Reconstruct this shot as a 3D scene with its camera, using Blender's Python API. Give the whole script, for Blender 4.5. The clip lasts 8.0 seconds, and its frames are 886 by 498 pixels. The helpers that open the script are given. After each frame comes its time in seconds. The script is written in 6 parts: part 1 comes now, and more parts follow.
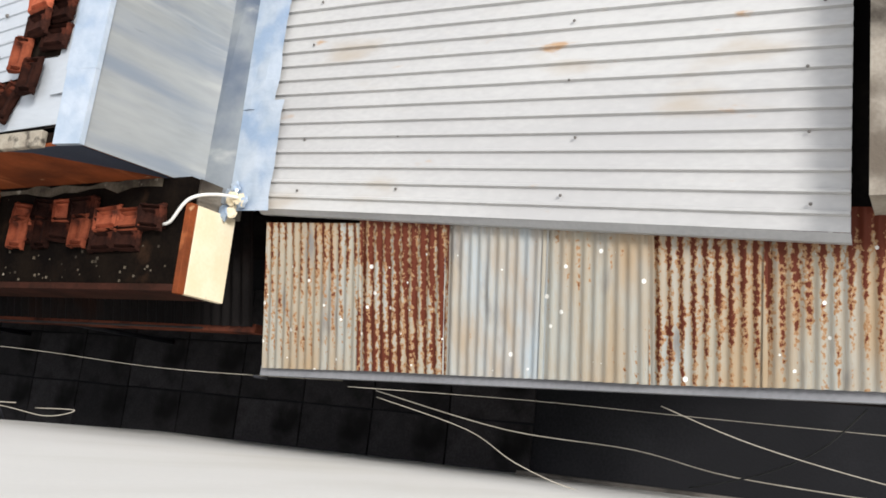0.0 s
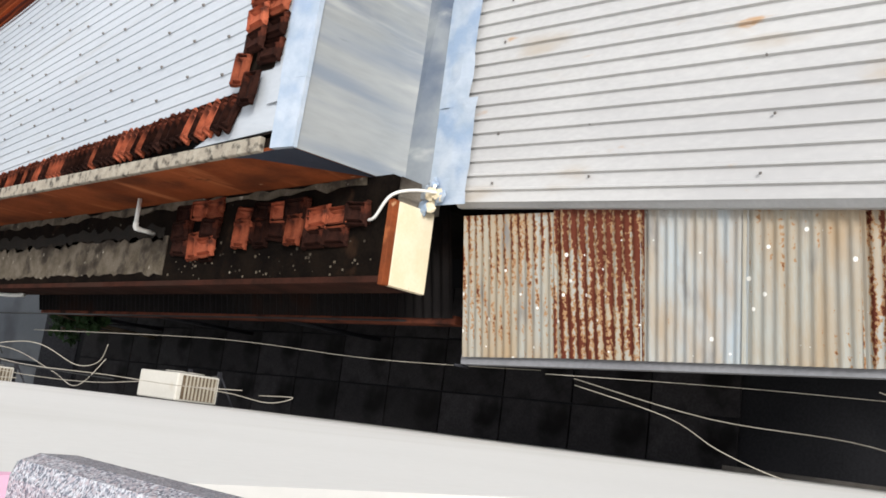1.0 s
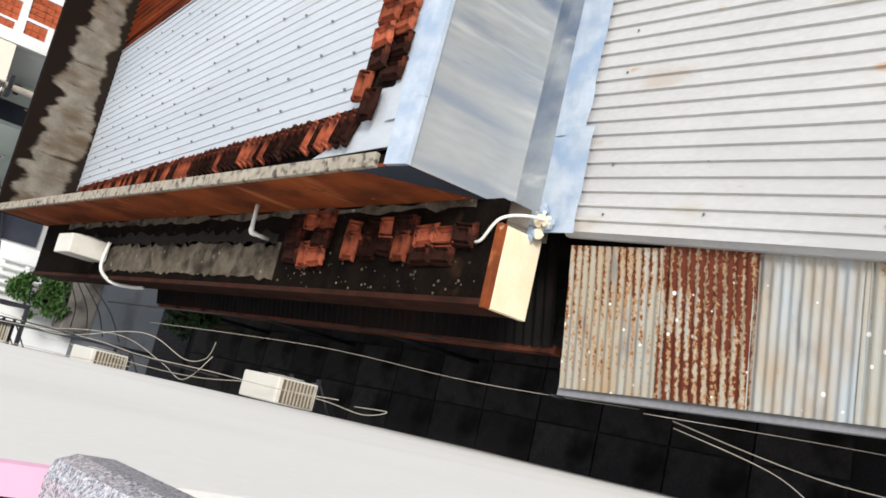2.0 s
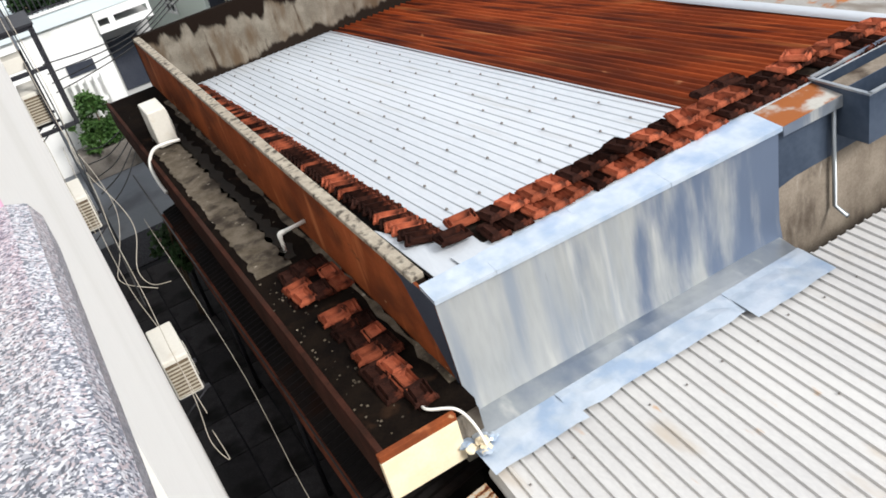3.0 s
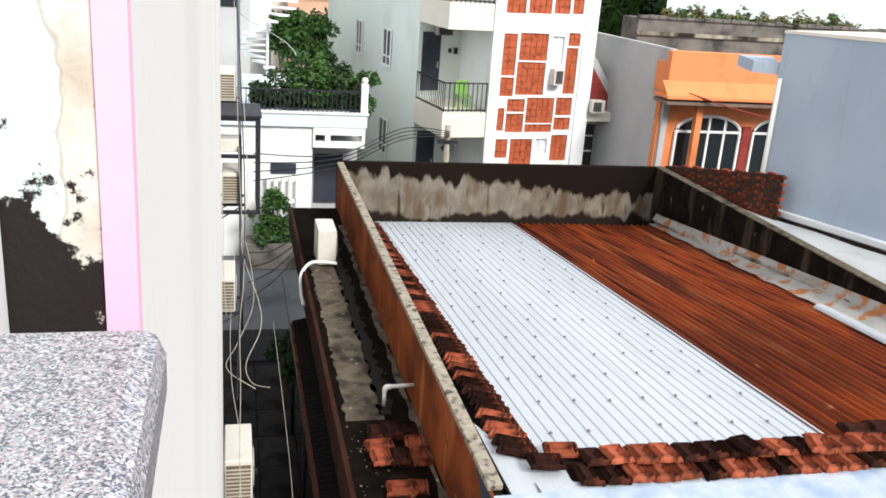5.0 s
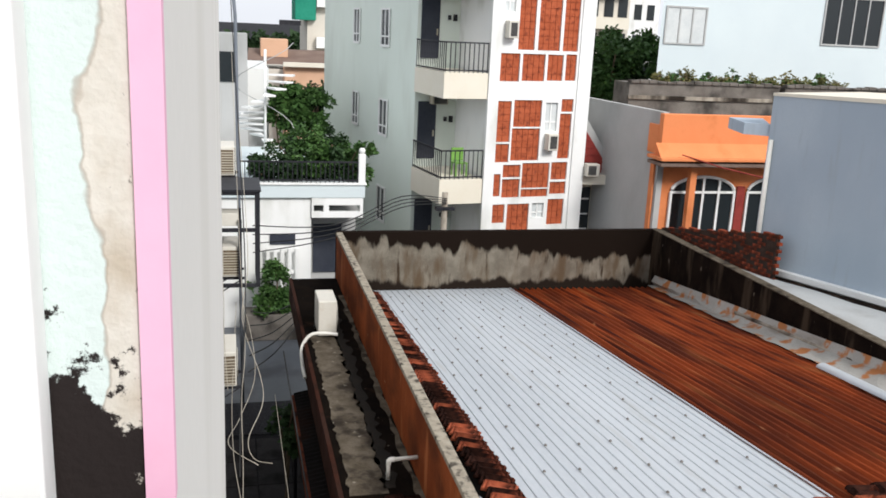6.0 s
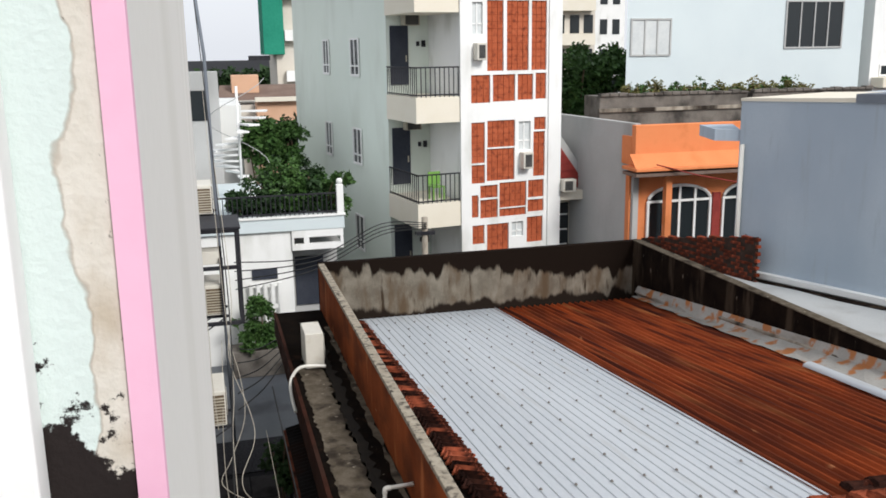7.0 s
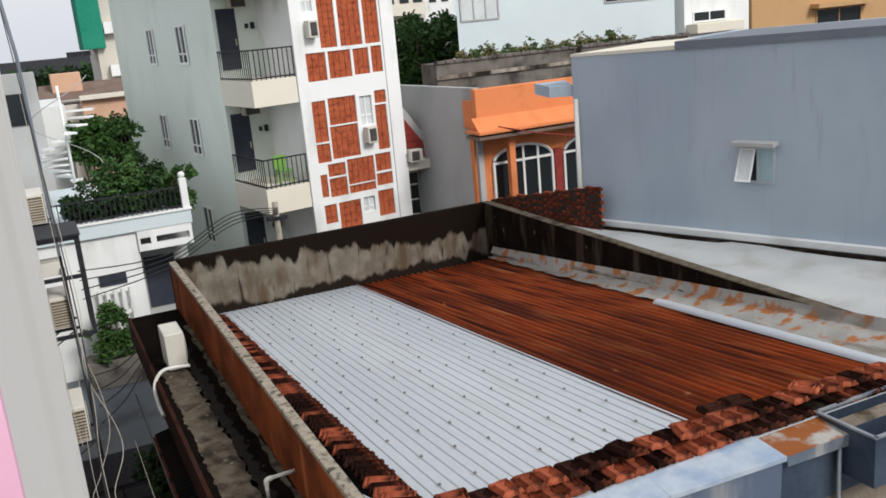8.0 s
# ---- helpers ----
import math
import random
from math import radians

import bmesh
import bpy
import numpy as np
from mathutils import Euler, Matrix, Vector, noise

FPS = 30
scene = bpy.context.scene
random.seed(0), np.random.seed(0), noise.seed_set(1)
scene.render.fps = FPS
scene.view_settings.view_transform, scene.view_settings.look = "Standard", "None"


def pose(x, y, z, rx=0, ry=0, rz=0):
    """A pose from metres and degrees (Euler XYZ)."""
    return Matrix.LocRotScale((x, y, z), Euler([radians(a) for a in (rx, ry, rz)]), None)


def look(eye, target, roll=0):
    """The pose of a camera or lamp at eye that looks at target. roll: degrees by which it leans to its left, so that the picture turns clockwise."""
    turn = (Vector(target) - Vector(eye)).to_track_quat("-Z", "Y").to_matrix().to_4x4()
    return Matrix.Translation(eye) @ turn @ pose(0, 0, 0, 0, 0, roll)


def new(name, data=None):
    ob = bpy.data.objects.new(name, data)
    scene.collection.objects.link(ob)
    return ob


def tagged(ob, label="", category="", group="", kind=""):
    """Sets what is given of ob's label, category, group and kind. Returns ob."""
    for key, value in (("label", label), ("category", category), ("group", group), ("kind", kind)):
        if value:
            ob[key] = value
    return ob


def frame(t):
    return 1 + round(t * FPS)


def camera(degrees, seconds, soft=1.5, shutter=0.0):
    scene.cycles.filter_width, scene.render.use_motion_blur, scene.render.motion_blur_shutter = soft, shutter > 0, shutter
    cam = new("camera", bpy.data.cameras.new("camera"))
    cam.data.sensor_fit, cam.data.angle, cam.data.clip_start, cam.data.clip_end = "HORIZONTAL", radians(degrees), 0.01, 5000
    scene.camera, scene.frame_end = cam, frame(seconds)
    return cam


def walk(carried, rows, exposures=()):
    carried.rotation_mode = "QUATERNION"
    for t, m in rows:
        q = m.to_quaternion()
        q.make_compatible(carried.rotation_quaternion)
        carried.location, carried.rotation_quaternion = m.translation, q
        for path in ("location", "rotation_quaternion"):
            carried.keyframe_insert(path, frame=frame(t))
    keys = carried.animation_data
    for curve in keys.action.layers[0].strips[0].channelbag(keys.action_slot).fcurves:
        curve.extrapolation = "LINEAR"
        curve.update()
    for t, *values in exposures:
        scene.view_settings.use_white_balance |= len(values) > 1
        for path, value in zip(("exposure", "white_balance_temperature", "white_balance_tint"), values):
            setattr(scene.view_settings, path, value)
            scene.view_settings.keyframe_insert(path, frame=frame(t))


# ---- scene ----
cam = camera(52.7, 8.0, 1.7)
PATH = [
    (0, (0.191, 0.503, 9.14), (0.596, 1.492, 7.449), -64.8),
    (0.5, (0.004, 0.406, 9.164), (0.416, 1.624, 7.632), -68.0),
    (1, (-0.006, 0.424, 9.181), (0.375, 1.767, 7.749), -71.2),
    (1.5, (0.009, 0.396, 9.155), (0.375, 1.848, 7.829), -73.0),
    (1.7, (0.013, 0.406, 9.15), (0.379, 1.894, 7.865), -73.2),
    (2.8, (-0.022, 0.431, 9.134), (0.542, 1.983, 8.006), -27.6),
    (3, (-0.025, 0.408, 9.141), (0.601, 2.001, 8.107), -15.7),
    (3.2, (-0.027, 0.457, 9.118), (0.625, 2.1, 8.181), -5.9),
    (3.5, (-0.011, 0.545, 9.121), (0.609, 2.257, 8.293), 1.7),
    (4, (-0.017, 0.612, 9.079), (0.485, 2.402, 8.342), 4.9),
    (4.5, (-0.007, 0.521, 9.115), (0.455, 2.342, 8.429), 4.7),
    (5.8, (-0.031, 0.433, 9.238), (0.427, 2.311, 8.724), 3.3),
    (6, (-0.033, 0.426, 9.25), (0.426, 2.31, 8.761), 2.7),
    (6.5, (-0.035, 0.414, 9.257), (0.431, 2.306, 8.807), 1.2),
    (7, (-0.03, 0.389, 9.264), (0.469, 2.276, 8.827), -0.8),
    (7.5, (-0.028, 0.384, 9.262), (0.548, 2.245, 8.81), -2.9),
    (8, (-0.024, 0.367, 9.263), (0.767, 2.133, 8.756), -5.2),
]
EXPOSURES = [(0.0, 0.16), (1.7, 0.18), (3.0, 0.32), (4.7, 0.42), (5.8, 0.0), (7.0, -0.2), (8.0, -0.36)]
walk(cam, [(t, look(eye, target, roll)) for t, eye, target, roll in PATH], EXPOSURES)
# ---------- world and sun ----------
world = bpy.data.worlds.new("sky")
scene.world = world
world.use_nodes = True
wn = world.node_tree.nodes
wl = world.node_tree.links
sky = wn.new("ShaderNodeTexSky")
sky.sky_type = "NISHITA"
sky.sun_disc = False
sky.sun_elevation = radians(40)
sky.sun_rotation = radians(140)
sky.air_density, sky.dust_density, sky.ozone_density = 1.0, 2.0, 1.0
hsv = wn.new("ShaderNodeHueSaturation")
hsv.inputs["Saturation"].default_value = 0.28
wl.new(sky.outputs[0], hsv.inputs["Color"])
cloud = wn.new("ShaderNodeMix")
cloud.data_type = "RGBA"
cloud.inputs[0].default_value = 0.75
cloud.inputs[7].default_value = (10.0, 10.4, 11.2, 1)
wl.new(hsv.outputs[0], cloud.inputs[6])
wl.new(cloud.outputs[2], wn["Background"].inputs["Color"])
wn["Background"].inputs["Strength"].default_value = 0.115
sun = new("sun", bpy.data.lights.new("sun", "SUN"))
sun.data.energy, sun.data.angle, sun.data.color = 3.2, radians(16), (1.0, 0.98, 0.955)
sun.matrix_world = look((0, 0, 40), (-13, 29, 16))

# ---------- materials ----------
def mat(name, c1, c2, scale=3.0, rough=0.8, metal=0.0, bump=0.15, fine=60.0, stretch=(1, 1, 1),
        stain=None, stain_scale=1.0, stain_at=0.58, stain_soft=0.12, stain_stretch=(1, 1, 1), spec=0.15, piece=0.0, coat=0.0):
    m = bpy.data.materials.new(name)
    m.use_nodes = True
    n, l = m.node_tree.nodes, m.node_tree.links
    b = n["Principled BSDF"]
    tc = n.new("ShaderNodeTexCoord")

    def tex(sc, st, detail=5.0):
        mp = n.new("ShaderNodeMapping")
        mp.inputs["Scale"].default_value = st
        l.new(tc.outputs["Object"], mp.inputs["Vector"])
        t = n.new("ShaderNodeTexNoise")
        t.inputs["Scale"].default_value, t.inputs["Detail"].default_value = sc, detail
        l.new(mp.outputs[0], t.inputs["Vector"])
        return t

    def mixed(fac, a, bb):
        x = n.new("ShaderNodeMix")
        x.data_type = "RGBA"
        l.new(fac, x.inputs[0])
        for k, val in ((6, a), (7, bb)):
            if isinstance(val, tuple):
                x.inputs[k].default_value = (*val, 1)
            else:
                l.new(val, x.inputs[k])
        return x.outputs[2]

    def step(val, at, soft):
        r = n.new("ShaderNodeMapRange")
        r.interpolation_type = "SMOOTHSTEP"
        r.inputs[1].default_value, r.inputs[2].default_value = at - soft, at + soft
        l.new(val, r.inputs[0])
        return r.outputs[0]

    big, small = tex(scale, stretch), tex(fine, stretch, 3.0)
    add = n.new("ShaderNodeMath")
    add.operation = "MULTIPLY_ADD"
    l.new(small.outputs["Fac"], add.inputs[0])
    add.inputs[1].default_value = 0.5
    l.new(big.outputs["Fac"], add.inputs[2])
    col = mixed(step(add.outputs[0], 0.75, 0.28), c1, c2)
    if piece:
        info = n.new("ShaderNodeObjectInfo")
        hs = n.new("ShaderNodeHueSaturation")
        mr = n.new("ShaderNodeMapRange")
        mr.inputs[3].default_value, mr.inputs[4].default_value = 1 - piece, 1 + piece
        l.new(info.outputs["Random"], mr.inputs[0])
        l.new(mr.outputs[0], hs.inputs["Value"])
        l.new(col, hs.inputs["Color"])
        col = hs.outputs[0]
    if stain:
        layers = stain if isinstance(stain, list) else [(stain, stain_scale, stain_at, stain_soft, stain_stretch)]
        for sc_col, s_sc, s_at, s_soft, s_st in layers:
            col = mixed(step(tex(s_sc, s_st, 8.0).outputs["Fac"], s_at, s_soft), col, sc_col)
    l.new(col, b.inputs["Base Color"])
    b.inputs["Metallic"].default_value = metal
    b.inputs["Specular IOR Level"].default_value = spec
    b.inputs["Coat Weight"].default_value = coat
    rr = n.new("ShaderNodeMapRange")
    rr.inputs[3].default_value, rr.inputs[4].default_value = max(rough - 0.12, 0.03), min(rough + 0.12, 1)
    l.new(big.outputs["Fac"], rr.inputs[0])
    l.new(rr.outputs[0], b.inputs["Roughness"])
    if bump:
        bp = n.new("ShaderNodeBump")
        bp.inputs["Strength"].default_value, bp.inputs["Distance"].default_value = bump, 0.02
        l.new(add.outputs[0], bp.inputs["Height"])
        l.new(bp.outputs[0], b.inputs["Normal"])
    return m


def glass_mat(name, tint, rough=0.05):
    m = bpy.data.materials.new(name)
    m.use_nodes = True
    b = m.node_tree.nodes["Principled BSDF"]
    b.inputs["Base Color"].default_value = (*tint, 1)
    b.inputs["Roughness"].default_value, b.inputs["Specular IOR Level"].default_value = rough, 0.35
    return m


def rusted(name, base1, base2, amount, pitch, rise):
    """Galvanised corrugated iron, speckled with droppings; rust sits on the crests, more of it for a higher amount, and more uphill for a higher rise."""
    m = mat(name, base1, base2, 1.7, 0.55, 0.15, 0.06, 40, (0.3, 2.6, 0.3), stain=[((0.36, 0.255, 0.15), 2.4, 0.54, 0.2, (0.4, 1.3, 0.4)), ((0.2, 0.19, 0.18), 3.0, 0.66, 0.1, (0.5, 2.0, 0.5))])
    n, l = m.node_tree.nodes, m.node_tree.links
    b = n["Principled BSDF"]
    old = b.inputs["Base Color"].links[0].from_socket
    tc = n["Texture Coordinate"]
    sep = n.new("ShaderNodeSeparateXYZ")
    l.new(tc.outputs["Object"], sep.inputs[0])

    def madd(val, k, plus):
        q = n.new("ShaderNodeMath")
        q.operation = "MULTIPLY_ADD"
        l.new(val, q.inputs[0])
        q.inputs[1].default_value = k
        if isinstance(plus, (int, float)):
            q.inputs[2].default_value = plus
        else:
            l.new(plus, q.inputs[2])
        return q.outputs[0]

    wave = n.new("ShaderNodeMath")
    wave.operation = "SINE"
    l.new(madd(sep.outputs["Y"], 2 * math.pi / pitch, 0.0), wave.inputs[0])
    acc = madd(wave.outputs[0], 0.40, madd(sep.outputs["X"], rise, -1.15 * rise - 0.6))
    for sc, st, w in ((1.5, (1, 1, 1), 1.7), (13.0, (0.3, 1, 0.3), 1.3), (42.0, (0.8, 1, 0.8), 2.5)):
        mp = n.new("ShaderNodeMapping")
        mp.inputs["Scale"].default_value = st
        l.new(tc.outputs["Object"], mp.inputs[0])
        t = n.new("ShaderNodeTexNoise")
        t.inputs["Scale"].default_value, t.inputs["Detail"].default_value = sc, 4
        l.new(mp.outputs[0], t.inputs["Vector"])
        acc = madd(t.outputs["Fac"], w, acc)
    col = old
    for shift, colour in ((-0.15, (0.33, 0.19, 0.095, 1)), (0.2, (0.11, 0.026, 0.013, 1))):
        mr = n.new("ShaderNodeMapRange")
        mr.interpolation_type = "SMOOTHSTEP"
        mr.inputs[1].default_value, mr.inputs[2].default_value = 2.55 - amount + shift, 2.8 - amount + shift
        l.new(acc, mr.inputs[0])
        x = n.new("ShaderNodeMix")
        x.data_type = "RGBA"
        l.new(mr.outputs[0], x.inputs[0])
        l.new(col, x.inputs[6])
        x.inputs[7].default_value = colour
        col = x.outputs[2]
    vo = n.new("ShaderNodeTexVoronoi")
    vo.inputs["Scale"].default_value = 10.0
    l.new(tc.outputs["Object"], vo.inputs["Vector"])
    sc = n.new("ShaderNodeSeparateColor")
    l.new(vo.outputs["Color"], sc.inputs[0])
    size = madd(sc.outputs[0], 0.44, -0.26)
    dot = n.new("ShaderNodeMath")
    dot.operation = "LESS_THAN"
    l.new(vo.outputs["Distance"], dot.inputs[0])
    l.new(size, dot.inputs[1])
    x = n.new("ShaderNodeMix")
    x.data_type = "RGBA"
    l.new(dot.outputs[0], x.inputs[0])
    l.new(col, x.inputs[6])
    x.inputs[7].default_value = (0.75, 0.73, 0.68, 1)
    l.new(x.outputs[2], b.inputs["Base Color"])
    return m


M = {}
M["white_sheet"] = mat("painted_white_sheet", (0.43, 0.46, 0.49), (0.505, 0.53, 0.555), 0.8, 0.5, 0.0, 0.04, 30, (1, 0.2, 1), stain=(0.42, 0.43, 0.43), stain_scale=2.2, stain_at=0.66, stain_stretch=(3, 0.25, 1), spec=0.5)
M["grey_sheet"] = mat("weathered_grey_sheet", (0.44, 0.43, 0.42), (0.53, 0.52, 0.50), 1.2, 0.55, 0.0, 0.06, 35, (1, 0.4, 1), stain=[((0.42, 0.36, 0.29), 1.6, 0.66, 0.1, (1.5, 0.5, 1)), ((0.46, 0.3, 0.18), 2.2, 0.72, 0.05, (3, 1, 1))], spec=0.4)
M["rust_sheet"] = mat("rusted_iron_sheet", (0.37, 0.075, 0.019), (0.20, 0.036, 0.011), 1.4, 0.75, 0.0, 0.12, 30, (7, 0.25, 1), stain=[((0.42, 0.15, 0.05), 1.2, 0.64, 0.1, (9, 0.12, 1)), ((0.055, 0.013, 0.008), 1.3, 0.57, 0.09, (8, 0.07, 1)), ((0.10, 0.022, 0.010), 0.7, 0.58, 0.12, (2.2, 0.35, 1)), ((0.40, 0.16, 0.07), 3.0, 0.74, 0.05, (4, 0.8, 1))], spec=0.08)
M["orange_plaster"] = mat("orange_brown_plaster", (0.30, 0.078, 0.026), (0.19, 0.048, 0.018), 2.2, 0.85, 0, 0.3, 40, (1, 1, 0.5), stain=[((0.11, 0.034, 0.016), 1.6, 0.56, 0.14, (1, 0.7, 1.2)), ((0.40, 0.13, 0.05), 3.0, 0.64, 0.08, (1, 1.2, 0.25)), ((0.48, 0.28, 0.15), 6.0, 0.72, 0.03, (1, 0.5, 1.2)), ((0.045, 0.02, 0.013), 4.0, 0.7, 0.04, (1, 0.4, 1.3))], spec=0.03)
M["old_render"] = mat("mould_stained_cement", (0.30, 0.26, 0.21), (0.40, 0.36, 0.30), 2.0, 0.92, 0, 0.4, 45, stain=[((0.14, 0.115, 0.09), 2.2, 0.55, 0.12, (1.2, 1.2, 0.5)), ((0.028, 0.022, 0.018), 1.1, 0.55, 0.1, (1.3, 1.3, 0.35))], spec=0.03)
# Mould tone pushed to near-black, with the darkness of shaded faces in it.
M["mould_and_shade"] = mat("mould_and_shade_cement", (0.006, 0.0045, 0.004), (0.016, 0.011, 0.008), 3.0, 0.95, 0, 0.5, 40, stain=[((0.05, 0.037, 0.026), 2.0, 0.6, 0.1, (2, 2, 0.4)), ((0.12, 0.10, 0.08), 7.0, 0.7, 0.04, (1, 1, 0.6))], spec=0.02)
M["ledge_cement"] = mat("ledge_cement", (0.075, 0.06, 0.042), (0.15, 0.125, 0.095), 7.0, 0.9, 0, 0.5, 50, stain=[((0.035, 0.028, 0.022), 3.4, 0.58, 0.1, (1, 1, 1)), ((0.33, 0.29, 0.23), 9.0, 0.7, 0.04, (1, 1, 1))], spec=0.03)
# Ledge colour holds the deep shade beside the parapet as well as mould.
M["ledge_black"] = mat("shade_black_ledge", (0.004, 0.003, 0.0026), (0.010, 0.007, 0.005), 4.0, 0.95, 0, 0.5, 40, stain=[((0.028, 0.015, 0.009), 3.0, 0.68, 0.08, (1, 1, 1)), ((0.10, 0.085, 0.065), 14.0, 0.74, 0.03, (1, 1, 1))], spec=0.02)
M["coping_cement"] = mat("lichen_coping_cement", (0.27, 0.23, 0.18), (0.38, 0.34, 0.27), 9.0, 0.9, 0, 0.4, 60, stain=(0.07, 0.06, 0.05), stain_scale=11.0, stain_at=0.58, stain_soft=0.1, spec=0.03)
M["zinc"] = mat("galvanised_flashing", (0.28, 0.305, 0.325), (0.37, 0.39, 0.405), 1.3, 0.36, 0.55, 0.05, 12, (1, 1, 0.35), stain=[((0.15, 0.185, 0.245), 1.0, 0.55, 0.1, (1.2, 1, 0.5)), ((0.58, 0.58, 0.55), 2.0, 0.66, 0.1, (2, 1, 0.4))], spec=0.5)
M["zinc_bright"] = mat("bright_foil_flashing", (0.38, 0.45, 0.53), (0.52, 0.57, 0.63), 5.0, 0.34, 0.35, 0.6, 9, stain=(0.30, 0.39, 0.52), stain_scale=3, stain_at=0.58, spec=0.6)
M["slate_paint"] = mat("slate_blue_paint", (0.03, 0.037, 0.055), (0.045, 0.053, 0.072), 2.0, 0.7, 0, 0.1, 40)
M["cream"] = mat("cream_paint", (0.72, 0.6, 0.4), (0.78, 0.68, 0.5), 4.0, 0.75, 0, 0.15, 40, stain=(0.4, 0.26, 0.14), stain_scale=7, stain_at=0.68, stain_soft=0.05)
M["tile"] = mat("terracotta_tile", (0.33, 0.09, 0.045), (0.19, 0.048, 0.026), 7.0, 0.85, 0, 0.5, 50, stain=(0.03, 0.014, 0.011), stain_scale=5.0, stain_at=0.62, stain_soft=0.1, piece=0.4, spec=0.03)
M["tile_dark"] = mat("sooted_terracotta_tile", (0.034, 0.013, 0.009), (0.012, 0.006, 0.005), 6.0, 0.9, 0, 0.5, 50, stain=(0.15, 0.04, 0.022), stain_scale=4.0, stain_at=0.66, stain_soft=0.1, piece=0.5, spec=0.03)
M["beige_wall"] = mat("beige_house_paint", (0.70, 0.68, 0.64), (0.74, 0.72, 0.68), 0.7, 0.8, 0, 0.05, 40, stain=(0.65, 0.63, 0.58), stain_scale=0.8, stain_at=0.62, stain_stretch=(1, 1, 0.4))
M["pink"] = mat("pink_paint", (0.8, 0.44, 0.58), (0.82, 0.48, 0.62), 2.0, 0.7, 0, 0.06, 40)
M["blue_wall"] = mat("blue_grey_house_paint", (0.40, 0.465, 0.53), (0.44, 0.505, 0.565), 0.6, 0.8, 0, 0.12, 24, stain=[((0.365, 0.43, 0.50), 0.7, 0.56, 0.14, (1, 1, 0.5)), ((0.35, 0.40, 0.45), 3.0, 0.66, 0.1, (2, 2, 0.25))])
M["pale_wall"] = mat("pale_green_white_paint", (0.70, 0.765, 0.69), (0.74, 0.80, 0.735), 0.5, 0.8, 0, 0.05, 30, stain=(0.64, 0.69, 0.62), stain_scale=0.6, stain_at=0.6, stain_stretch=(1, 1, 0.4))
M["white_paint"] = mat("white_paint", (0.82, 0.82, 0.8), (0.86, 0.86, 0.84), 1.0, 0.7, 0, 0.05, 30, stain=(0.66, 0.66, 0.62), stain_scale=1.2, stain_at=0.62, stain_stretch=(1, 1, 0.4))
M["warm_white"] = mat("warm_white_paint", (0.74, 0.68, 0.56), (0.78, 0.73, 0.62), 1.0, 0.75, 0, 0.05, 30)
M["light_blue_wall"] = mat("pale_blue_white_paint", (0.6, 0.67, 0.69), (0.65, 0.72, 0.73), 0.5, 0.8, 0, 0.05, 30)
M["pale_grey_wall"] = mat("pale_grey_plaster", (0.42, 0.42, 0.41), (0.48, 0.48, 0.47), 0.8, 0.85, 0, 0.1, 30, stain=(0.34, 0.34, 0.33), stain_scale=0.7, stain_at=0.58, stain_stretch=(1, 1, 0.4))
M["orange_paint"] = mat("bright_orange_paint", (0.74, 0.235, 0.09), (0.78, 0.28, 0.115), 1.0, 0.75, 0, 0.06, 30, stain=(0.6, 0.18, 0.06), stain_scale=1.0, stain_at=0.6)
M["panel_red"] = mat("red_clay_block", (0.46, 0.115, 0.05), (0.36, 0.082, 0.034), 3.0, 0.85, 0, 0.4, 30, stain=(0.22, 0.05, 0.025), stain_scale=8, stain_at=0.6, piece=0.12)
M["brick"] = mat("old_red_brick", (0.30, 0.065, 0.03), (0.15, 0.034, 0.018), 5.0, 0.9, 0, 0.3, 60, stain=(0.035, 0.02, 0.016), stain_scale=3, stain_at=0.58, piece=0.5, spec=0.03)
M["mortar"] = mat("dark_mortar", (0.03, 0.02, 0.016), (0.06, 0.04, 0.032), 6.0, 0.95, 0, 0.3, 60, spec=0.03)
M["glass"] = glass_mat("dark_window_glass", (0.02, 0.025, 0.028), 0.12)
M["glass_pale"] = glass_mat("pale_window_glass", (0.38, 0.52, 0.55), 0.1)
M["dark_door"] = mat("dark_door", (0.03, 0.035, 0.05), (0.05, 0.055, 0.07), 2.0, 0.6, 0, 0.05, 20)
M["black_iron"] = mat("black_painted_iron", (0.02, 0.02, 0.025), (0.04, 0.04, 0.045), 5.0, 0.55, 0.2, 0.05, 40)
M["ac_white"] = mat("aged_ac_casing", (0.6, 0.57, 0.5), (0.66, 0.63, 0.56), 2.0, 0.5, 0, 0.03, 30, stain=(0.5, 0.42, 0.3), stain_scale=4, stain_at=0.7)
M["ac_dark"] = mat("fan_recess", (0.05, 0.05, 0.05), (0.09, 0.085, 0.08), 5.0, 0.6, 0, 0.05, 30)
M["ac_fin"] = mat("ac_fins", (0.4, 0.36, 0.28), (0.5, 0.46, 0.38), 5.0, 0.6, 0.1, 0.05, 30)
M["pvc"] = mat("white_pvc_pipe", (0.7, 0.68, 0.62), (0.76, 0.74, 0.68), 4.0, 0.45, 0, 0.03, 30, spec=0.5)
M["cable_white"] = mat("pale_cable", (0.36, 0.32, 0.26), (0.46, 0.42, 0.35), 5.0, 0.6, 0, 0.0, 30)
M["cable_black"] = mat("black_cable", (0.02, 0.02, 0.02), (0.04, 0.04, 0.04), 5.0, 0.6, 0, 0.0, 30)
# Concrete colour pulled down to carry the shade of the narrow alley.
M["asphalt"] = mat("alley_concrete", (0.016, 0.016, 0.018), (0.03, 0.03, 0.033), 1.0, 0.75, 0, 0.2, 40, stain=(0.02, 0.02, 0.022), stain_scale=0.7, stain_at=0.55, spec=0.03)
